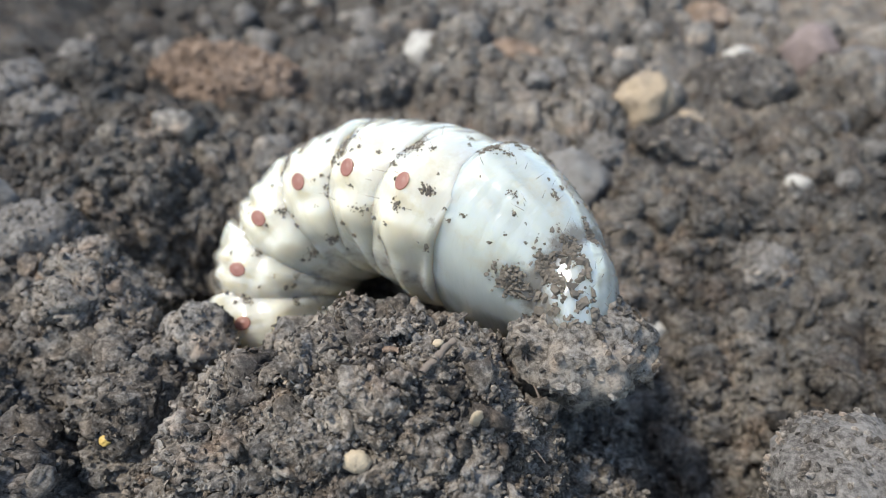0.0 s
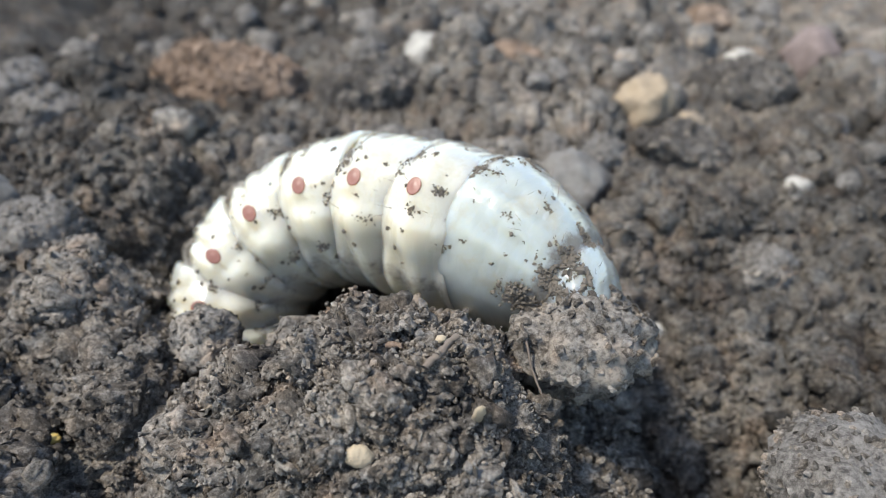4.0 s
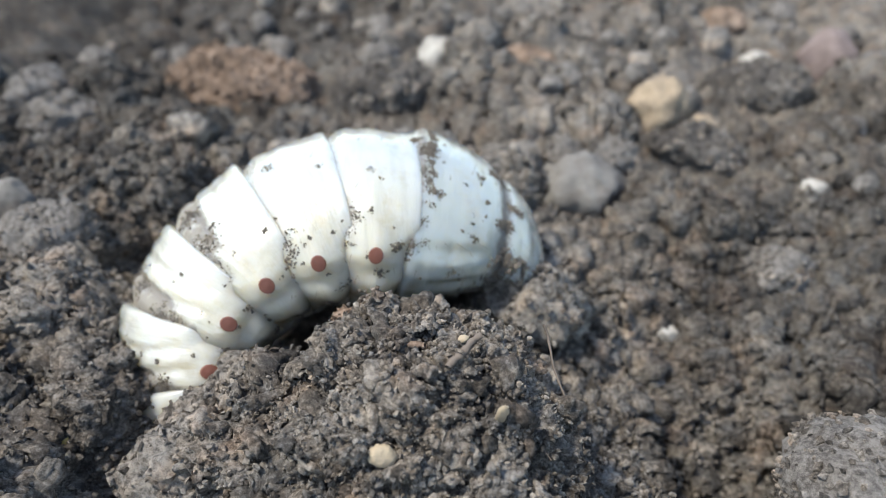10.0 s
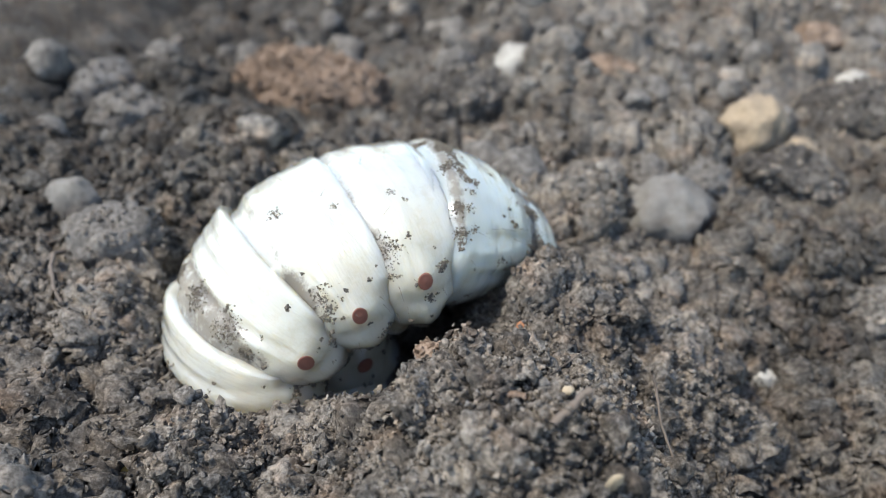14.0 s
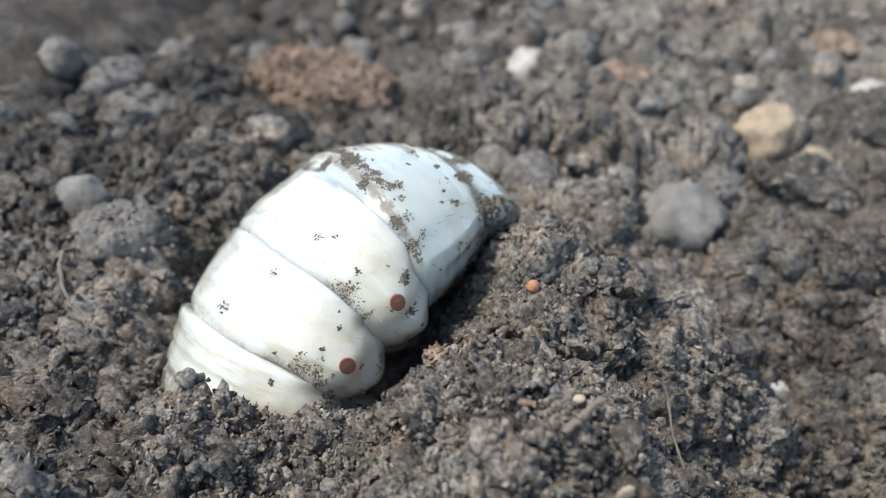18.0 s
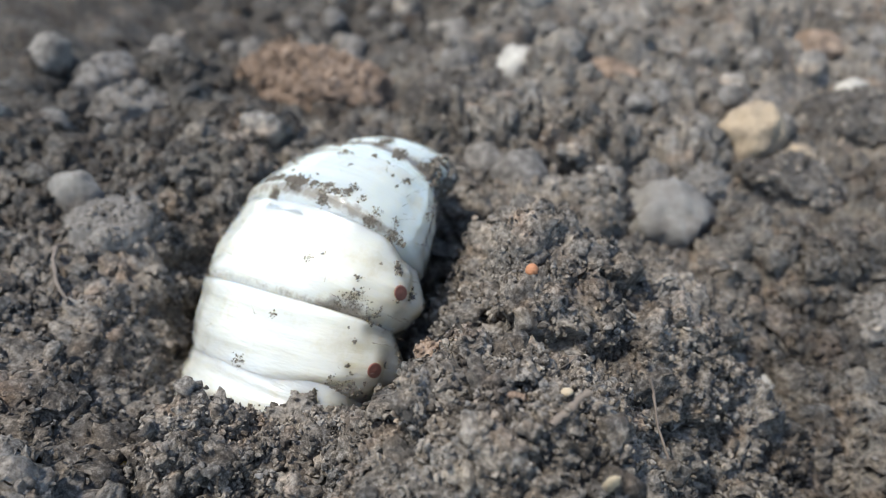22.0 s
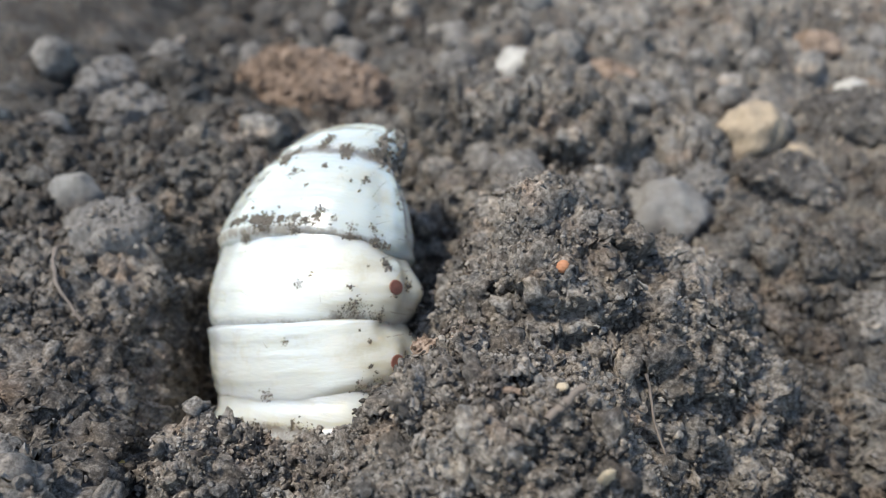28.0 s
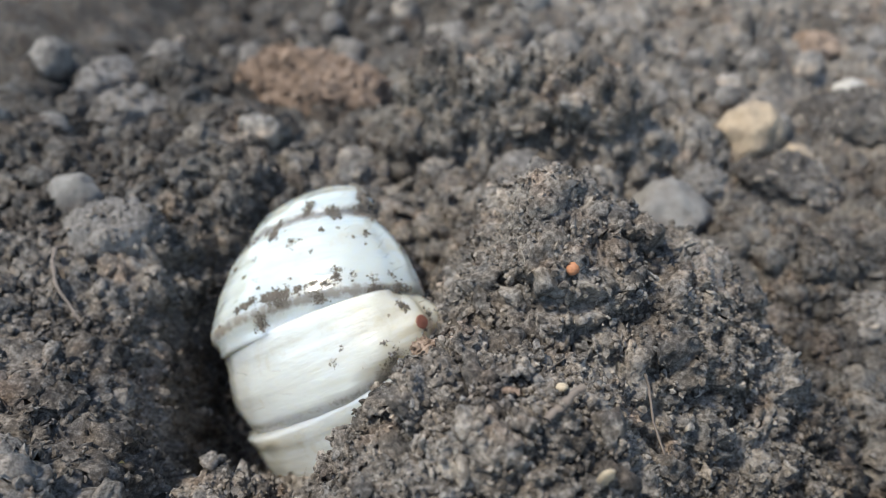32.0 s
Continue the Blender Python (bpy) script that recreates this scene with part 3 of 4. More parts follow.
def tail_cap(nu=30, nphi=120):
    phi = np.linspace(0, 360, nphi, endpoint=False)
    u = 3.9 + 4.8 * np.linspace(0, 1, nu)[:, None] ** 0.75 + 0 * phi
    p = body_point(9, u, np.broadcast_to(phi, u.shape))
    i = np.arange(nu * nphi).reshape(nu, nphi)
    j = np.roll(i, -1, 1)
    faces = np.stack([i[:-1], j[:-1], j[1:], i[1:]], -1).reshape(-1, 4)
    return add_grime(mesh_from("tail_tip", p.reshape(-1, 3) * MM, faces, SKIN_GREY), grime_of(9, u, np.broadcast_to(phi, u.shape)))


SPIRACLE = plain_material("spiracle_plate", (0.2, 0.08, 0.055), 0.42)


def button(k, side):
    """A breathing plate: an oval dome with a raised rim, set on the flank."""
    at = body_point(k, np.array(0.0), np.array(4.0 if side > 0 else 176.0))
    v, f = ICO3
    d = v * [0.52, 0.1, 0.64]
    ring = np.hypot(v[:, 0], v[:, 2])
    d[:, 1] *= 1 - 0.5 * gauss(ring, 0.55, 0.2)
    return mesh_from("spiracle", (d + at) * MM, f, SPIRACLE)


def dirt(k, spots):
    """Crumbs that stick to the skin: spots of (u, phi, spread in millimetres, number, size)."""
    place, size = [], []
    for u, phi, wide, count, big in spots:
        count = int(count * 1.7)
        us = u + rng.normal(size=count) * wide * 0.75
        ps = phi + rng.normal(size=count) * wide * 6
        us, ps = us + np.cumsum(rng.normal(size=count)) * wide * 0.12, ps + np.cumsum(rng.normal(size=count)) * wide * 0.9
        q = body_point(k, us, ps)
        place.append(q)
        size.append(big * rng.uniform(0.2, 0.72, count))
    return crumbs("dirt", np.concatenate(place), np.concatenate(size), SKIN_DIRT, ICO1, 0.3)


def strewn(k, count, lo=-45, hi=140):
    return [(rng.uniform(-0.55, 0.6) * BODY[k][0], rng.uniform(lo, hi), 0.1, int(rng.integers(2, 8)), rng.uniform(0.1, 0.22)) for _ in range(count)]


SPOTS = {
    8: [(1.6, 8, 0.25, 40, 0.17), (0.3, -8, 0.22, 26, 0.15), (-0.3, 56, 0.2, 16, 0.11), (0.4, 50, 0.15, 9, 0.09), (-2.1, 22, 0.5, 90, 0.11), (-2.3, 32, 0.35, 40, 0.09), (-2.2, 10, 0.35, 34, 0.13)] + strewn(8, 16, -50, 55),
    9: [(0, -3, 0.25, 18, 0.14), (1.4, 24, 0.22, 18, 0.15), (-2.0, 49, 0.2, 16, 0.14), (-2.9, 86, 0.25, 40, 0.18), (-3.6, 78, 0.35, 130, 0.14), (-3.7, 92, 0.3, 90, 0.14), (-3.8, 60, 0.3, 60, 0.13), (-3.7, 30, 0.35, 70, 0.12),
        (-3.7, 12, 0.35, 60, 0.15), (1.3, 72, 0.25, 20, 0.13), (3.7, 90, 0.35, 80, 0.16), (3.7, 65, 0.35, 80, 0.16), (3.8, 40, 0.4, 90, 0.18), (3.8, 10, 0.5, 110, 0.22), (3.4, -20, 0.6, 130, 0.26), (2.6, -42, 0.7, 120, 0.28)] + strewn(9, 46) + [(-2.75, phi, 0.22, 30, 0.15) for phi in range(52, 112, 6)] + [(-2.6, phi, 0.2, 12, 0.13) for phi in (20, 32, 42)],
    7: [(-1.5, 78, 0.3, 26, 0.12), (2.2, 63, 0.2, 10, 0.1), (-1.5, 25, 0.45, 60, 0.12), (-2.0, 8, 0.4, 30, 0.15), (1.5, -20, 0.4, 20, 0.13)] + strewn(7, 16, -50, 55),
}
for k in (1, 2, 3, 4, 5, 6):
    SPOTS[k] = [(-1.7, 48, 0.6, 110, 0.13), (-1.6, 80, 0.6, 110, 0.14), (-1.5, 112, 0.5, 60, 0.14), (-1.8, 35, 0.4, 60, 0.14), (1.8, -6, 0.4, 34, 0.14), (0.8, -40, 0.3, 26, 0.16)] + strewn(k, 16, -50, 60)

grub = tagged(new("grub"), "fat creamy white beetle grub with reddish breathing spots, dusted with soil", "grub")
segments = {}
for k in BODY:
    segments[k] = part("segment", body_ring(k), grub, "greyish translucent rear segment with stuck crumbs" if k == 9 else "")
    part("dirt", dirt(k, SPOTS[k]), segments[k], "dark soil crumbs stuck on the skin", "stuff")
    if k < 9:
        for side in (1, -1):
            part("spiracle", button(k, side), segments[k], "reddish brown oval breathing plate")
part("tail_tip", tail_cap(), segments[9], "bluish rounded tail tip")
cling = body_point(9, rng.uniform(3.4, 8.4, 240), rng.uniform(-85, 20, 240))
part("clinging_soil", crumbs("clinging_soil", cling, rng.uniform(0.08, 0.3, 240), SKIN_DIRT, ICO1, 0.3), segments[9], "damp soil clinging to the tail tip", "stuff")


def hairs(k, count, lo, hi):
    """Short stiff bristles; each is a slim four-sided spike."""
    u, phi = rng.uniform(lo, hi, count), rng.uniform(-20, 150, count)
    root = body_point(k, u, phi)
    out = root * [0.25, 1, 1] + rng.normal(size=root.shape) * 1.8
    out /= np.linalg.norm(out, axis=1)[:, None]
    tip = root + out * rng.uniform(0.8, 2.0, (count, 1))
    a = np.cross(out, (1, 0.2, 0.1))
    a *= 0.018 / np.linalg.norm(a, axis=1)[:, None]
    b = np.cross(out, a)
    verts = np.stack([root + a, root + b, root - a, root - b, tip], 1).reshape(-1, 3)
    quad = np.array([(0, 1, 4), (1, 2, 4), (2, 3, 4), (3, 0, 4)])
    return mesh_from("bristles", verts * MM, (quad[None] + 5 * np.arange(count)[:, None, None]).reshape(-1, 3), ROOT)


for k, count, lo, hi in ((9, 60, -3, 8), (8, 16, -2, 2.4), (7, 12, -2, 2.4)):
    part("bristles", hairs(k, count, lo, hi), segments[k], "sparse short reddish bristles", "stuff")


TUCK = {4: 0.4, 3: 1.0, 2: 1.0, 1: 1.0}


def turn_y(a):
    return Matrix.Rotation(a, 4, "Y")


def chain(bend_tail, bend, bend_head, twist, roll_tail, roll, tuck):
    """The pose of each ring in the space of the eighth, which carries the grub. Angles in radians."""
    def shift(x):
        return Matrix.Translation((x * MM, 0, 0))

    out = {8: Matrix.Identity(4)}
    out[9] = shift(BODY[8][0] / 2) @ turn_y(bend_tail) @ Matrix.Rotation(twist * 0.5, 4, "Z") @ Matrix.Rotation(roll_tail, 4, "X") @ shift(BODY[9][0] / 2)
    for k in range(7, 0, -1):
        joint = turn_y(bend if k == 7 else bend_head + tuck * TUCK.get(k, 0)) @ Matrix.Rotation(twist, 4, "Z") @ Matrix.Rotation(roll, 4, "X")
        out[k] = out[k + 1] @ shift(-BODY[k + 1][0] / 2) @ joint.inverted() @ shift(-BODY[k][0] / 2)
    return out


# ---- loose soil that is pushed about ----
def heap_height(x, y):
    """The heap before the grub, as it lies once it has been pushed aside."""
    z = -7 + bump(x, y, -0.6, -21.6, 6.8, 8.0, 13.4) + bump(x, y, -7.5, -25, 5, 8, 9.0) + bump(x, y, 0.5, -30, 7, 5, 7) + bump(x, y, 5, -27, 4, 8, 3)
    return z + 1.6 * value_noise(x / 4, y / 4, 71) + 1.1 * lumps(x, y, 3.3, 73)


def shoulder_height(x, y):
    """The lower heap on the near rim of the hole, which slumps as the grub goes down."""
    z = -9 + bump(x, y, -10.5, -24, 5.5, 6.5, 14) + bump(x, y, -16, -25, 4.5, 5.5, 3.5)
    return z + 1.8 * value_noise(x / 4, y / 4, 75) + 1.3 * lumps(x, y, 3.0, 77)


def slump_height(x, y):
    """Soil against the flank of the grub, which slides into the hole as the grub turns."""
    z = -9 + bump(x, y, -24, -19, 4.4, 5.5, 11) + bump(x, y, -30, -11, 5.0, 6.5, 14)
    return z + 1.8 * value_noise(x / 4, y / 4, 78) + 1.3 * lumps(x, y, 3.0, 79)


def spoil_height(x, y):
    """The spoil that the grub throws up beside its hole."""
    z = -9 + bump(x, y, -1.5, -4.5, 6.5, 6.5, 14.5) + bump(x, y, 8, -6, 8.0, 8, 11.5) + bump(x, y, 15, -9, 6, 7, 5) + bump(x, y, -1, 7, 9, 6, 11) + bump(x, y, -2, -13, 6.5, 5.5, 12) + bump(x, y, 6, -15, 7, 6, 9)
    return z + 2.0 * value_noise(x / 4, y / 4, 81) + 1.5 * lumps(x, y, 3.6, 83)


def ridge_height(x, y):
    """The bank behind the hole that heaves up last."""
    z = -9 + bump(x, y, -3, 20, 8.5, 5, 16.5) + bump(x, y, 8, 19, 7, 5, 12.5) + bump(x, y, -12, 20, 5, 4.5, 11)
    return z + 2.2 * value_noise(x / 4, y / 4, 85) + 1.6 * lumps(x, y, 3.4, 87)


def rim_height(x, y):
    """The soft near rim of the hole, which the grub pushes up as it turns down and which then slides in after it."""
    z = 3.6 + 3.0 * step(-11.5, -8, x) + 1.5 * step(-17.5, -19.5, x) - 4 * step(-21, -25, x) - 1.2 * gauss(x, -12.3, 1.2)
    away = np.where(y > -22.5, (y + 22.5) / 3.2, (y + 22.5) / 6.5)
    return z - 15 * (1 - np.exp(-away * away)) + 1.2 * value_noise(x / 4, y / 4, 88) + 0.8 * lumps(x, y, 3.0, 89)


def heap(name, label, height, x0, x1, y0, y1, grains, d=0.2):
    u, v = np.arange(x0, x1, d), np.arange(y0, y1, d)
    U, V = np.meshgrid(u, v, indexing="ij")
    edge = np.minimum(np.minimum(U - x0, x1 - U), np.minimum(V - y0, y1 - V))
    sheet = np.stack([U, V, height(U, V) - 9 * step(3, 0, edge)], -1).reshape(-1, 3)
    sheet = crumble(sheet, len(u), len(v), 1.1, 0.055)
    ob = tagged(new(name), label, "soil")
    part("mass", mesh_from("mass", sheet * MM, grid_faces(len(u), len(v)), SOIL), ob)
    inside = sheet[(edge > 3).ravel()]
    part("grit", crumbs("grit", *strew(inside, int(grains * 2.0), 0.06, 0.25, 1.8), SOIL_CRUMB), ob, "", "stuff")
    part("rubble", crumbs("rubble", *strew(inside, grains // 50, 0.22, 0.85), SOIL_CRUMB, ICO3, 0.02), ob, "", "stuff")
    return ob


front_heap = heap("soil_heap", "crumbly heap of dark soil in front of the grub", heap_height, -14, 17, -40, -11, 20000, 0.11)
shoulder_heap = heap("soil_heap", "low crumbly soil heap on the near rim of the hole", shoulder_height, -24, -3, -36, -14, 8000, 0.13)
slump_heap = heap("soil_heap", "crumbly dark soil banked against the flank of the grub", slump_height, -36, -12, -32, -3, 7000, 0.15)
rim_heap = heap("soil_heap", "soft crumbly rim of dark soil before the dug hole", rim_height, -28, -4, -33, -15, 7000, 0.13)
spoil_heap = heap("spoil_heap", "heap of freshly dug dark soil thrown up beside the hole", spoil_height, -14, 25, -24, 18, 17000, 0.15)

back_heap = heap("spoil_heap", "bank of crumbly soil heaved up behind the hole", ridge_height, -24, 22, 8, 32, 9000, 0.2)


def clod_mesh(name, size, seed, material, rough=0.16, grain=0.9, template=None):
    """A rough lump; size in millimetres, half extents."""
    v, f = template or ICO4
    if name in ("stone", "pebble") and rough < 0.2:
        v = v.copy()
        for _ in range(9):
            n = rng.normal(size=3)
            n /= np.linalg.norm(n)
            over = np.clip(v @ n - rng.uniform(0.72, 0.97), 0, 1)
            v -= over[:, None] * n * 0.92
        v *= 1.2
    p = v * size
    low = sum(np.sin(v @ rng.normal(size=3) * (2 + i) + seed * 1.7 + i) for i in range(4)) / 4
    p = p * (1 + rough * low)[:, None]
    p = p + v * ((lumps3(p + seed * 13.0, 1.5, 91) * 0.8 + lumps3(p + seed * 7.0, 0.7, 93) * 0.6) * grain)[:, None]
    return mesh_from(name, p * MM, f, material)


def lump(name, label, category, at, size, material, turn=(0, 0, 0), rough=0.16, grain=0.9, seed=0, group=""):
    """A stone is one mesh; a clod of soil carries loose grit."""
    fine = ICO4 if max(size) < 5 else ICO5
    mesh = clod_mesh(name, size, seed, material, rough, grain, fine)
    if category != "clod":
        ob = tagged(new(name, mesh), label, category, group)
    else:
        ob = tagged(new(name), label, category, group)
        part("mass", mesh, ob)
        p = np.empty(len(mesh.vertices) * 3, np.float32)
        mesh.vertices.foreach_get("co", p)
        p = p.reshape(-1, 3) / MM
        count = int(90 * max(size) ** 1.3)
        part("grit", crumbs("grit", p[rng.integers(0, len(p), count)], rng.uniform(0.06, 0.24, count) * (1 + max(size) * 0.08), GRIT.get(material.name, SOIL_CRUMB)), ob, "", "stuff")
    ob.matrix_world = pose(at[0] * MM, at[1] * MM, at[2] * MM, *turn)
    return ob


GRIT = {"rust_brown_clod": RUST}
# single lumps that lie about on the far bed
forms = [clod_mesh("soil_lump", (1.0, rng.uniform(0.7, 1.0), rng.uniform(0.6, 0.9)), 70 + n, DARK_CLOD if n % 3 else SOIL, 0.24, 0.4, ICO3) for n in range(12)]
spots, sizes = strew(back, 130, 1.0, 2.4, 2.0)
for n, (at, size) in enumerate(zip(spots, sizes)):
    ob = tagged(new("soil_lump", forms[n % 12]), "rough lump of dark soil lying on the far bed", "soil lump", "lumps on the far bed")
    ob.matrix_world = pose(at[0] * MM, at[1] * MM, (at[2] + 0.15 * size) * MM, 20 * math.sin(n), 20 * math.cos(n * 1.7), 137.5 * n) @ Matrix.Scale(float(size), 4)
for n, (name, label, at, size, material, turn, rough, grain) in enumerate(STONES):
    lump(name, label, "stone" if name == "stone" else "pebble", at, size, material, turn, rough, grain, n + 1)
for n, (name, label, at, size, material, turn, rough, grain) in enumerate(CLODS):
    lump(name, label, "clod", at, size, material, turn, rough, grain, n + 31)

# clods that the grub shoves as it digs
rim_clod = lump("soil_clod", "crumbly dark clod on the rim of the hole", "clod", (0, 0, 0), (3.4, 2.6, 2.5), SOIL, (0, 0, 0), 0.2, 1.0, 51)
ball_clod = lump("soil_clod", "round grey clod beside the grub", "clod", (0, 0, 0), (2.0, 1.8, 1.9), SOIL, (0, 0, 0), 0.1, 0.8, 52)
big_clod = lump("soil_clod", "large crumbly clod before the heap", "clod", (0, 0, 0), (2.9, 2.4, 2.2), SOIL, (0, 0, 0), 0.2, 1.1, 53)

curl_clod = lump("soil_clod", "loose crumbly clod held in the curl of the grub", "clod", (0, 0, 0), (4.6, 3.4, 2.8), SOIL, (0, 0, 0), 0.22, 1.1, 55)
tail_clod = lump("soil_clod", "damp dark clod of soil clinging under the tail", "clod", (0, 0, 0), (4.3, 2.8, 3.2), SOIL, (0, 0, 0), 0.22, 1.1, 54)


def tube(name, path, r0, r1, material, sides=7):
    """A thin root or stick along a path of points in millimetres."""
    path = np.asarray(path, float)
    t = np.linspace(0, len(path) - 1, len(path) * 5)
    p = np.stack([np.interp(t, np.arange(len(path)), path[:, i]) for i in range(3)], 1)
    p += rng.normal(size=p.shape) * r0 * 0.12
    d = np.gradient(p, axis=0)
    d /= np.linalg.norm(d, axis=1)[:, None]
    a = np.cross(d, (0.3, 0.9, 0.2))
    a /= np.linalg.norm(a, axis=1)[:, None]
    b = np.cross(d, a)
    ang = np.linspace(0, 2 * math.pi, sides, endpoint=False)
    r = np.linspace(r0, r1, len(p))[:, None, None] * (1 + 0.15 * rng.normal(size=(len(p), 1, 1)))
    ring = p[:, None] + r * (np.cos(ang)[None, :, None] * a[:, None] + np.sin(ang)[None, :, None] * b[:, None])
    i = np.arange(len(p) * sides).reshape(len(p), sides)
    j = np.roll(i, -1, 1)
    faces = np.stack([i[:-1], j[:-1], j[1:], i[1:]], -1).reshape(-1, 4)
    return mesh_from(name, ring.reshape(-1, 3) * MM, faces, material)


def chip(size, seed):
    return clod_mesh("chip", size, seed, STRAW, 0.25, 0.15, ICO3)


on_heap = [front_heap]
for name, label, category, mesh, at, turn in (
    ("straw_chip", "pale straw chip lying on the soil heap", "plant debris", chip((0.3, 0.2, 1.0), 61), (2.7, -28.8, 9.8), (20, 10, 0)),
    ("straw_chip", "pale knobbly plant fragment on the soil heap", "plant debris", chip((0.75, 0.5, 0.5), 62), (-3.6, -30.4, 8.3), (0, 25, 0)),
    ("straw_chip", "tiny pale grain on the soil heap", "plant debris", chip((0.32, 0.25, 0.22), 63), (0.7, -24.1, 10.8), (0, 0, 0)),
    ("root", "thin dry root standing out of the soil heap", "root", tube("root", [(0, 0, 1.6), (0.3, -0.3, 0.9), (0.6, -1.6, -0.5), (1.2, -3.0, -1.6), (1.7, -4.4, -3.4)], 0.1, 0.06, ROOT), (5.7, -20.5, 7.2), (0, 0, 0)),
    ("twig", "short grey twig lying on the soil heap", "twig", tube("twig", [(-0.9, -0.7, -0.5), (0, 0, 0), (0.9, 0.7, 0.6)], 0.26, 0.2, ROOT), (0.7, -26, 11.6), (0, 0, 0)),
    ("twig", "short brown twig lying on the soil heap", "twig", tube("twig", [(-0.8, 0, 0), (0, 0.1, 0.1), (0.8, 0, 0.1)], 0.2, 0.16, RUST), (-2.2, -25, 11.0), (0, 0, 0)),
):
    ob = tagged(new(name, mesh), label, category)
    ob.matrix_world = pose(at[0] * MM, at[1] * MM, at[2] * MM, *turn)
    on_heap.append(ob)
rusty = lump("soil_clod", "small rusty brown clod on the heap", "clod", (-6.7, -17.2, 6.3), (1.0, 0.7, 0.7), RUST, (0, 20, 0), 0.25, 0.5, 64)
yellow = lump("seed", "small yellow grain on the front soil", "seed", (0, 0, 0), (0.42, 0.34, 0.38), YELLOW, (0, 0, 0), 0.15, 0.05, 65)
orange = lump("seed", "small orange grain on the spoil", "seed", (0, 0, 0), (0.4, 0.36, 0.4), ORANGE, (0, 0, 0), 0.1, 0.05, 66)
tagged(new("root", tube("root", [(-37.5, -4, 3.2), (-37.8, -6, 4.4), (-37, -8, 4.6), (-35.5, -10.5, 4.2), (-33, -12.5, 2.6)], 0.24, 0.1, ROOT)), "pale dry root running down the soil rim", "root")

# fine dead rootlets caught in the crumbs
fibres = []
for _ in range(26):
    at = core[rng.integers(0, len(core))] if rng.uniform() < 0.4 else np.array([rng.uniform(-8, 9), rng.uniform(-30, -18), 0])
    if at[2] == 0:
        at[2] = heap_height(at[0], at[1]) + 1.4
    way = rng.normal(size=3) * (1.1, 1.1, 0.5)
    bend = rng.normal(size=3) * 0.5
    fibres.append(tube("fibre", [at - way, at + bend * 0.6, at + way * 0.8 + bend], rng.uniform(0.02, 0.04), 0.015, ROOT, 5))
joined = bmesh.new()
for me in fibres:
    joined.from_mesh(me)
    bpy.data.meshes.remove(me)
net = bpy.data.meshes.new("rootlets")
joined.to_mesh(net)
joined.free()
net.materials.append(ROOT)
tagged(new("rootlets", net), "fine dead rootlets caught among the soil crumbs", "root", kind="stuff")


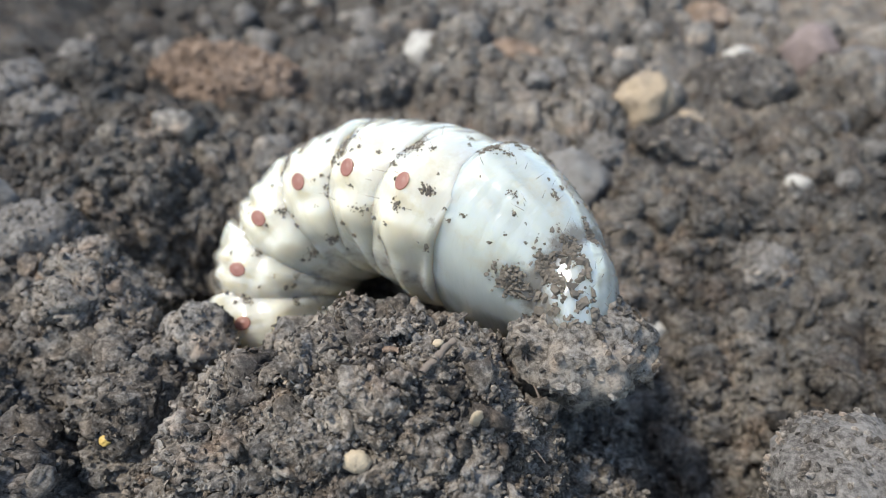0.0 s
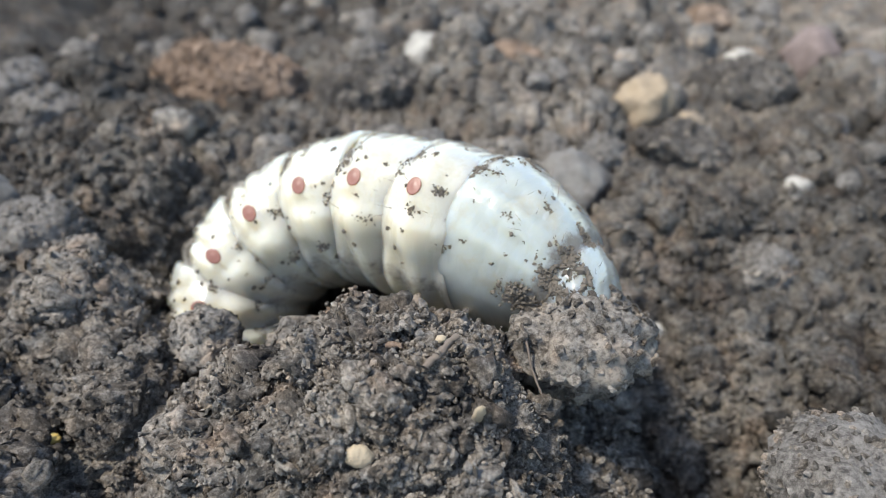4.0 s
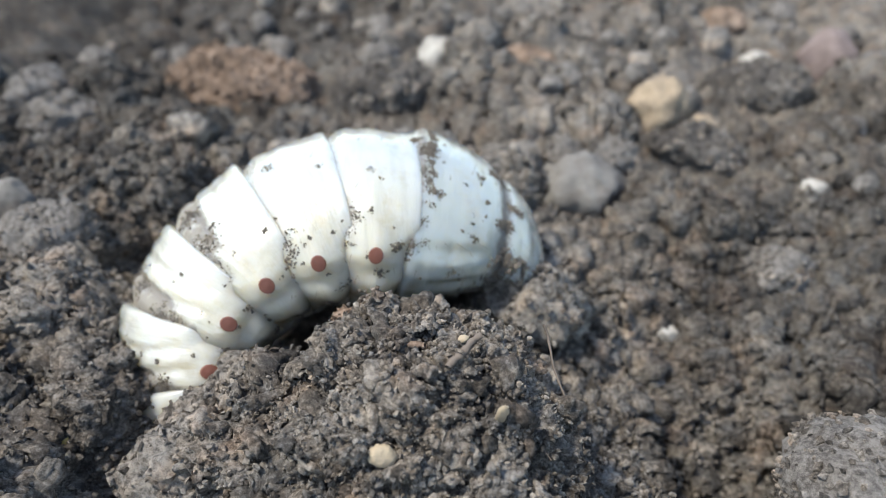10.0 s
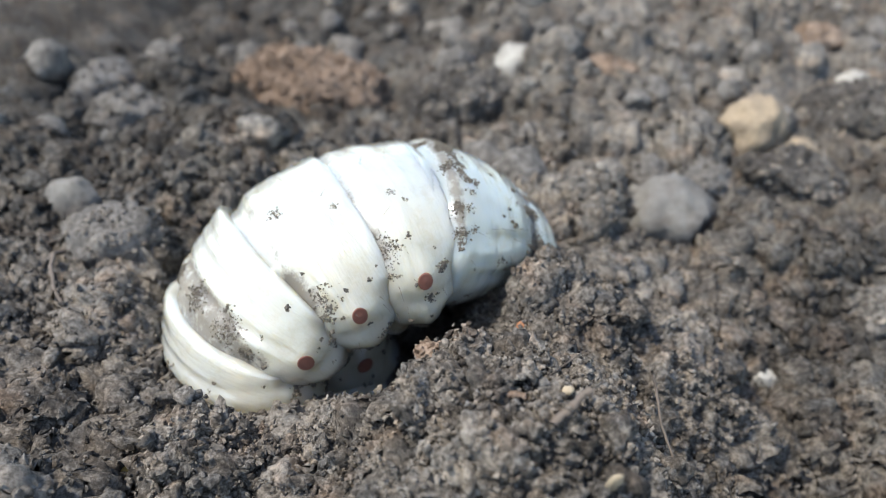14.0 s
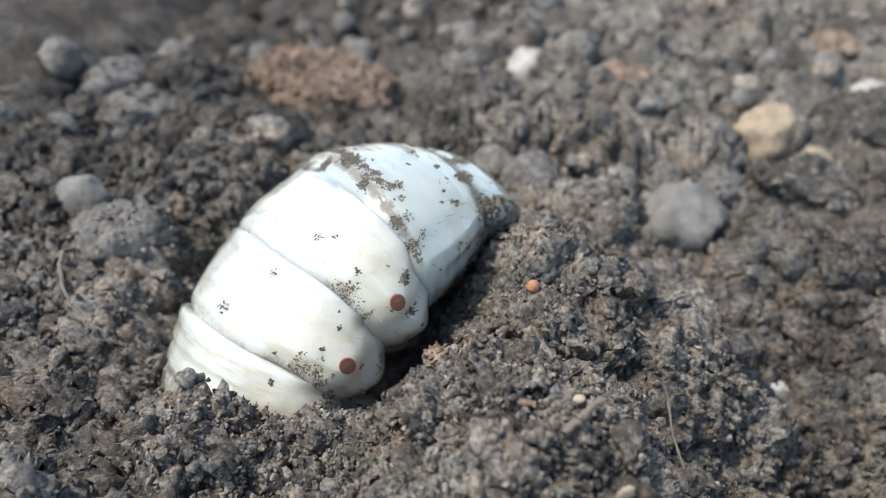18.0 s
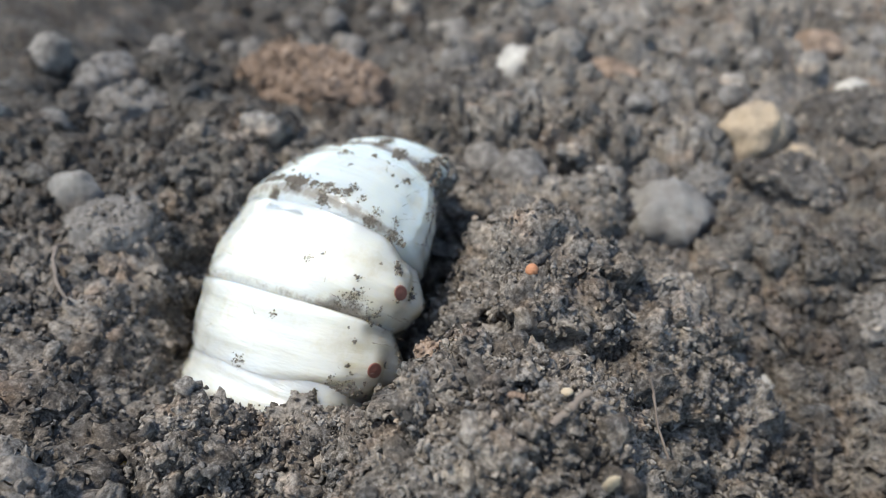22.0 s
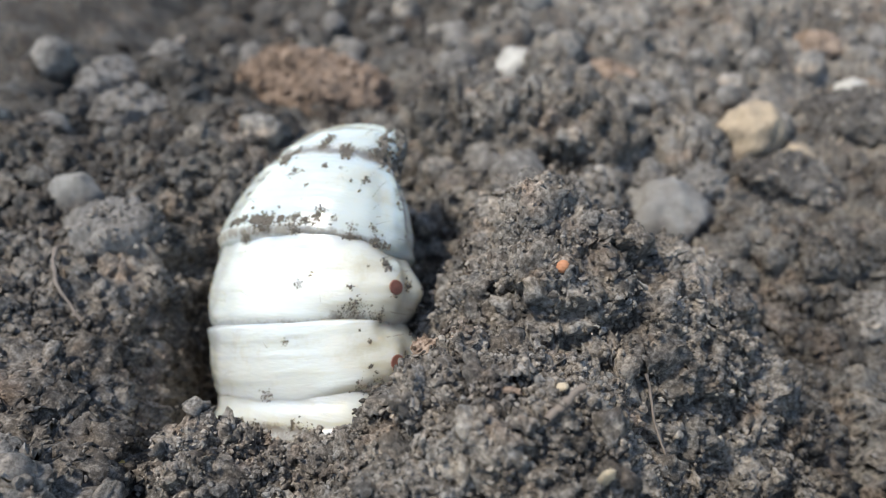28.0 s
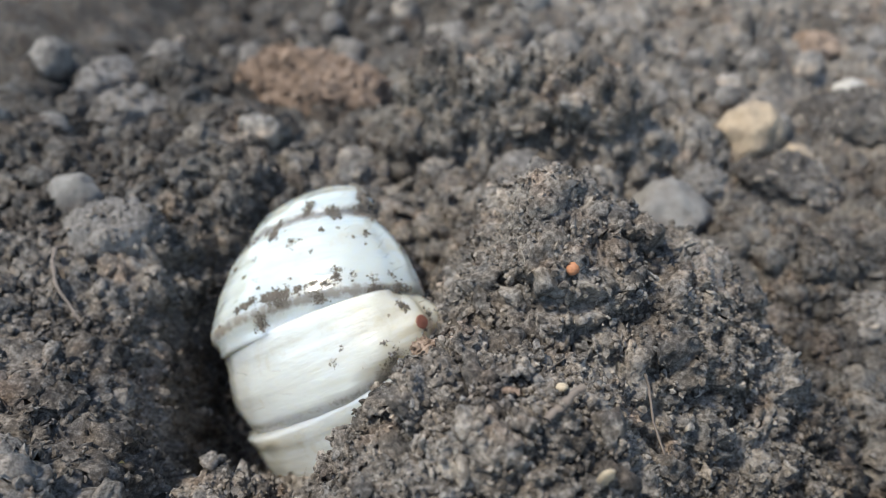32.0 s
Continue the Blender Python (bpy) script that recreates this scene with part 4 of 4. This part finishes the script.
def motions():
    # seconds; the eighth ring's place in millimetres and turn as a rotation vector; the bends at the tail, the middle and the head, the twist, and the roll of the tail and of each ring
    rows = [
        (0.0, 2.02, -8.22, 8.59, -0.6289, 0.3847, -0.7143, 0.021, 0.337, 0.474, -0.092, -0.447, -0.039),
        (0.5, 1.04, -8.53, 8.88, -0.6399, 0.3601, -0.6439, 0.029, 0.236, 0.466, -0.093, -0.414, -0.062),
        (1.0, 2.01, -8.52, 8.63, -0.6243, 0.3518, -0.6834, 0.034, 0.165, 0.464, -0.069, -0.382, -0.086),
        (1.5, 2.73, -8.98, 8.17, -0.5515, 0.3821, -0.6437, 0.016, 0.133, 0.457, -0.076, -0.382, -0.063),
        (2.0, 1.82, -8.21, 7.72, -0.5712, 0.3197, -0.6046, -0.001, 0.165, 0.477, -0.076, -0.382, -0.041),
        (2.5, 1.33, -7.87, 7.71, -0.6872, 0.2532, -0.5939, 0.104, 0.148, 0.414, -0.092, -0.318, -0.048),
        (3.0, 1.49, -7.47, 7.57, -0.7409, 0.1545, -0.7040, 0.160, 0.123, 0.355, -0.068, -0.253, -0.054),
        (3.5, 2.18, -7.66, 6.89, -0.7807, 0.2402, -0.6313, 0.168, 0.084, 0.364, -0.075, -0.190, -0.058),
        (5.5, -0.74, -6.62, 7.86, -0.5700, 0.2466, -0.4267, 0.109, 0.253, 0.487, -0.100, -0.271, -0.000),
        (6.0, -0.99, -6.24, 7.72, -0.5349, 0.2770, -0.4329, 0.102, 0.226, 0.538, -0.121, -0.292, 0.014),
        (6.5, -0.60, -4.88, 7.52, -0.4437, 0.3346, -0.3924, 0.016, 0.208, 0.466, -0.107, -0.301, 0.002),
        (7.0, -0.42, -3.87, 5.78, -0.5151, 0.2846, -0.4597, 0.013, 0.237, 0.362, -0.122, -0.310, -0.012),
        (7.5, -2.50, -4.62, 6.75, -0.2407, 0.0779, -0.0955, 0.157, 0.254, 0.224, -0.169, 0.032, 0.049),
        (8.0, -2.13, -5.92, 9.22, -0.2031, 0.2306, 0.1043, 0.426, 0.370, 0.341, -0.092, -0.025, -0.038),
        (8.5, -4.79, -6.89, 10.08, -0.3267, 0.0996, 0.0682, 0.257, 0.132, 0.494, -0.110, 0.125, -0.010),
        (9.0, -5.46, -2.32, 7.65, -0.3482, 0.0997, 0.0167, 0.137, 0.131, 0.440, -0.083, -0.032, -0.042),
        (9.5, -6.38, -3.14, 7.64, -0.2308, 0.1545, 0.1002, 0.124, 0.171, 0.417, -0.117, 0.048, -0.007),
        (10.0, -6.54, -4.41, 7.18, -0.1971, 0.0634, 0.1240, 0.161, 0.282, 0.332, -0.139, 0.127, 0.030),
        (10.5, -9.29, -4.09, 9.09, -0.2555, 0.0586, 0.3479, 0.268, 0.263, 0.558, -0.067, 0.040, -0.044),
        (11.0, -9.13, -3.10, 7.58, -0.2589, 0.0265, 0.2233, 0.262, 0.211, 0.480, -0.048, -0.020, -0.041),
        (11.5, -9.25, -2.91, 6.83, -0.2053, 0.0267, 0.2042, 0.256, 0.171, 0.448, -0.081, -0.068, -0.029),
        (12.0, -8.83, -2.44, 6.26, -0.1890, -0.0322, 0.2032, 0.269, 0.197, 0.393, -0.093, -0.118, -0.015),
        (12.5, -10.50, -4.51, 8.03, -0.1496, -0.1409, 0.3798, 0.380, 0.360, 0.545, -0.073, -0.106, -0.035),
        (13.0, -11.86, -5.76, 7.87, -0.1843, -0.0774, 0.4111, 0.311, 0.250, 0.617, -0.059, -0.095, -0.056),
        (13.5, -11.49, -4.99, 7.39, -0.1678, -0.1680, 0.3644, 0.290, 0.239, 0.569, -0.071, -0.086, -0.049),
        (14.0, -12.05, -4.37, 6.91, -0.1519, -0.0911, 0.4548, 0.313, 0.221, 0.481, -0.070, -0.076, -0.044),
        (14.5, -12.08, -3.52, 6.20, -0.1486, -0.2064, 0.4776, 0.341, 0.205, 0.358, -0.058, -0.067, -0.039),
        (16.5, -14.00, -4.27, 6.23, -0.0411, -0.3892, 0.5689, 0.263, 0.173, 0.458, -0.049, 0.049, 0.000),
        (17.0, -15.27, -4.33, 5.60, 0.0088, -0.4786, 0.7068, 0.300, 0.177, 0.485, -0.036, 0.079, 0.009),
        (17.5, -15.51, -6.66, 6.14, -0.0264, -0.5689, 0.6967, 0.313, 0.186, 0.383, -0.036, 0.040, 0.005),
        (18.0, -15.88, -7.50, 6.18, -0.0521, -0.5811, 0.7281, 0.354, 0.144, 0.282, -0.040, 0.002, 0.000),
        (18.5, -15.54, -6.17, 6.02, -0.0339, -0.5266, 0.7049, 0.296, 0.115, 0.284, -0.039, -0.003, 0.006),
        (19.0, -15.28, -5.03, 5.61, 0.0048, -0.5455, 0.7219, 0.252, 0.114, 0.288, -0.041, -0.008, 0.011),
        (19.5, -16.03, -7.72, 5.65, 0.0373, -0.7259, 0.7969, 0.325, 0.294, 0.226, -0.025, 0.001, 0.022),
        (20.0, -16.25, -9.49, 6.49, -0.0274, -0.6558, 0.8257, 0.335, 0.295, 0.166, -0.038, 0.008, 0.033),
        (20.5, -16.26, -9.06, 6.16, -0.0289, -0.6944, 0.7610, 0.311, 0.295, 0.084, -0.051, 0.010, 0.022),
        (21.0, -16.07, -7.09, 6.03, -0.0170, -0.6362, 0.7822, 0.348, 0.228, 0.002, -0.047, 0.012, 0.012),
        (21.5, -15.76, -5.99, 5.38, -0.0295, -0.6114, 0.8221, 0.234, 0.171, -0.130, -0.040, -0.008, 0.010),
        (22.0, -17.20, -6.82, 3.91, 0.0476, -0.7729, 1.0165, 0.258, 0.243, -0.260, 0.008, -0.027, 0.008),
        (22.5, -17.57, -8.11, 4.32, 0.0264, -0.8274, 0.9527, 0.186, 0.262, -0.261, 0.002, 0.014, 0.011),
        (23.0, -17.54, -8.67, 4.00, 0.0047, -0.7874, 0.9722, 0.117, 0.250, -0.262, -0.013, 0.056, 0.015),
        (23.5, -17.11, -7.35, 4.30, 0.0313, -0.8156, 0.8693, 0.087, 0.229, -0.197, -0.036, 0.044, 0.026),
        (24.0, -16.73, -6.60, 3.86, 0.0577, -0.7970, 0.9474, 0.144, 0.212, -0.133, -0.036, 0.031, 0.039),
        (24.5, -17.32, -8.11, 3.43, 0.0917, -0.9689, 1.0819, 0.173, 0.275, -0.261, -0.029, 0.049, 0.033),
        (25.0, -17.42, -8.91, 3.24, 0.0515, -0.9604, 1.0784, 0.147, 0.263, -0.389, -0.024, 0.068, 0.026),
        (25.5, -17.46, -9.50, 3.23, 0.0227, -0.9527, 1.0616, 0.117, 0.251, -0.397, -0.043, 0.057, 0.026),
        (27.5, -17.33, -8.18, 2.47, 0.0751, -1.0332, 1.1553, 0.092, 0.265, -0.424, -0.030, 0.008, 0.016),
        (28.0, -17.34, -7.46, 2.64, 0.0916, -1.0661, 1.1700, 0.135, 0.210, -0.407, -0.032, 0.036, -0.001),
        (28.5, -16.99, -6.72, 3.25, 0.1127, -1.1206, 1.1815, 0.169, 0.140, -0.389, -0.042, 0.063, -0.021),
        (29.0, -16.31, -7.14, 2.76, 0.1504, -1.1982, 1.2243, 0.228, 0.105, -0.373, -0.043, 0.090, -0.040),
        (29.5, -16.39, -9.45, 2.20, 0.1611, -1.3393, 1.2016, 0.245, 0.145, -0.398, -0.029, 0.099, -0.050),
        (30.0, -16.33, -9.98, 2.10, 0.1722, -1.3078, 1.2503, 0.209, 0.120, -0.425, -0.049, 0.109, -0.059),
        (30.5, -15.89, -8.43, 2.10, 0.1630, -1.3678, 1.2025, 0.189, 0.143, -0.438, -0.054, 0.104, -0.083),
        (31.0, -16.24, -7.40, 1.71, 0.1903, -1.2712, 1.2867, 0.161, 0.138, -0.454, -0.064, 0.100, -0.105),
        (31.5, -15.43, -8.54, -0.16, 0.3248, -1.3751, 1.4191, 0.299, 0.243, -0.547, -0.047, 0.260, -0.097),
        (32.0, -15.28, -10.27, -1.42, 0.2237, -1.3958, 1.4868, 0.369, 0.266, -0.528, -0.022, 0.200, -0.078),
    ]
    body, rings = [], {k: [] for k in segments if k != 8}
    for t, x, y, z, a, b, c, bend_tail, bend, bend_head, twist, roll_tail, roll in rows:
        r = Vector((a, b, c))
        body.append((t, Matrix.Translation((x * MM, y * MM, z * MM)) @ Matrix.Rotation(r.length, 4, r.normalized())))
        for k, m in chain(bend_tail, bend, bend_head, twist, roll_tail, roll, 0.12 + 0.43 * float(step(10.3, 13.0, t))).items():
            if k != 8:
                rings[k].append((t, m))
    walk(grub, body)
    for k, keyed in rings.items():
        walk(segments[k], keyed)
    # the heap is shoved aside at the start; the spoil rises beside the hole
    shoves = ((0.0, -1.1), (1.0, -0.7), (2.0, -0.95), (3.5, -0.9), (5.5, -0.1), (7.0, 0.0), (32.0, 0.0))
    for ob in on_heap:
        rest = ob.matrix_world.copy()
        walk(ob, [(t, Matrix.Translation((x * MM, 0, 0)) @ rest) for t, x in shoves])
    walk(shoulder_heap, [(t, pose(x * MM, 0, z * MM)) for t, x, z in (
        (0.0, -0.8, 0.3), (3.5, -0.7, 0.3), (5.5, 0, 0), (11.0, 0, 0), (14.5, 0.6, -1.2), (19.0, 0.9, -2.0), (24.0, 1.0, -2.6), (27.5, 1.2, -4.0), (30.0, 1.4, -5.5), (32.0, 1.5, -6.0))])
    walk(rim_heap, [(t, pose(x * MM, 0, z * MM)) for t, x, z in (
        (0.0, 0, -13), (9.0, 0, -12), (11.0, 0, -8), (13.0, 0, -2.8), (14.5, 0, -1.2), (17.0, 0, -0.2), (19.0, 0, 0), (22.0, 0, -1.2), (24.0, 0, -1.8), (27.5, 0.3, -2.6), (28.5, 0.4, -3.8), (30.0, 0.6, -6.8), (32.0, 0.6, -8.0))])
    walk(slump_heap, [(t, pose(x * MM, 0, z * MM)) for t, x, z in (
        (0.0, 3.2, 1.0), (3.5, 2.6, 0.8), (5.5, 1.4, 0.4), (7.0, 0.6, 0), (9.0, -0.4, 0), (11.5, -1.0, -0.6), (14.5, -2.4, -1.5), (19.0, -3.2, -2.6), (24.0, -4.0, -4.0), (27.5, -4.6, -6.0), (30.0, -5.0, -7.5), (32.0, -5.0, -8.0))])
    rises = ((0.0, 2, -15), (11.0, 2, -14), (13.0, 1, -9), (14.5, 0, -6.5), (17.0, -0.5, -4.5), (20.0, -0.8, -3.5), (23.0, -0.5, -2.5), (25.5, -0.3, -1.4), (28.0, 0, -0.7), (29.0, 0.4, -0.3), (32.0, 0.6, 0.1))
    walk(spoil_heap, [(t, pose(x * MM, 0, z * MM)) for t, x, z in rises])
    walk(back_heap, [(t, pose(0, 0, z * MM)) for t, z in ((0.0, -11), (11.0, -10), (14.5, -7), (17.0, -5), (24.0, -3.3), (27.5, -2.2), (30.5, -0.4), (32.0, 1.6))])
    walk(curl_clod, [(t, pose(x * MM, y * MM, z * MM, 0, a)) for t, x, y, z, a in (
        (0.0, -8.0, -18.5, 3.0, 0), (3.5, -7.8, -18.5, 2.8, 0), (6.0, -7.6, -18.5, 1.6, 4), (7.0, -7.6, -18.5, 0.0, 8), (8.5, -5.8, -14, -5, 16), (14.0, -6, -14, -8, 16), (32.0, -6, -14, -9, 16))])
    walk(orange, [(t, pose(x * MM, y * MM, z * MM)) for t, x, y, z in (
        (0.0, -1.0, -13.2, -2.0), (11.0, -1.0, -13.2, -1.0), (14.5, -1.4, -13.2, 6.6), (20.0, -1.58, -13.2, 9.8), (24.0, -0.06, -13.3, 11.2),
        (28.0, 1.0, -14.5, 11.6), (30.0, 1.37, -14.9, 11.7), (32.0, 1.6, -14.9, 11.8))])
    walk(rim_clod, [(t, pose(x * MM, y * MM, z * MM, a)) for t, x, y, z, a in (
        (0.0, -15.5, -20.5, 0, 0), (9.0, -15.5, -21, 0.5, 0), (14.5, -16.0, -20.5, 0.2, 5), (17.0, -13.2, -19.5, 0, 10), (19.0, -13.6, -19.5, 0.3, 8), (22.0, -15.0, -19.5, 0, 15), (24.0, -16, -19.5, 0, 20),
        (25.5, -15.6, -19, -2, 25), (28.0, -15.2, -19, -4.5, 30), (30.0, -15.2, -19, -8, 34), (32.0, -15.2, -18.6, -9, 34))])
    walk(ball_clod, [(t, pose(x * MM, y * MM, z * MM, 0, a)) for t, x, y, z, a in (
        (0.0, -17.2, -16.0, 4.2, 0), (2.0, -17.5, -16, 4.0, -8), (3.5, -17.0, -16.2, 4.0, 5), (5.5, -14.6, -18, 2.6, 40), (7.0, -14.4, -18.5, 2.0, 45), (12.0, -14.4, -18.5, 1.0, 50), (17.0, -13.4, -18.5, -3, 70), (32.0, -13, -18.5, -8, 90))])
    walk(big_clod, [(t, pose(x * MM, y * MM, z * MM, 0, a)) for t, x, y, z, a in (
        (0.0, -14.2, -24.5, 2.4, 0), (3.5, -14.6, -24.5, 2.4, 0), (5.5, -16.6, -24.5, 1.4, -25), (7.0, -16.8, -24.5, 1.0, -28), (12.0, -18.5, -25, 0, -40), (17.0, -20, -25.5, -2.5, -55), (32.0, -20, -25.5, -3, -55))])
    walk(tail_clod, [(t, pose(x * MM, y * MM, z * MM, 0, a)) for t, x, y, z, a in (
        (0.0, 9.2, -19.8, 6.2, 0), (1.5, 10.2, -19.8, 5.6, 4), (3.5, 9.6, -19.4, 6.0, 0), (5.5, 9.4, -17.6, 4.4, 4), (6.0, 9.0, -17.2, 4.0, 6), (7.0, 9.8, -15.2, 2.6, 10), (7.5, 9.5, -12.5, 0.8, 14), (9.0, 8.2, -9.0, 0.0, 20), (12.0, 5.0, -5.5, 0.0, 26), (15.0, 4.5, -3, -2.5, 30), (32.0, 4.5, -2.6, -4, 30))])
    walk(yellow, [(t, pose(x * MM, y * MM, z * MM)) for t, x, y, z in ((0.0, -22.0, -23.2, 1.6), (1.0, -22.2, -23.2, 1.6), (2.0, -26.6, -23.4, 1.6), (3.0, -25.2, -23.2, 1.4), (12.0, -25.4, -23.4, 1.2), (32.0, -25.6, -23.7, 1.2))])


motions()
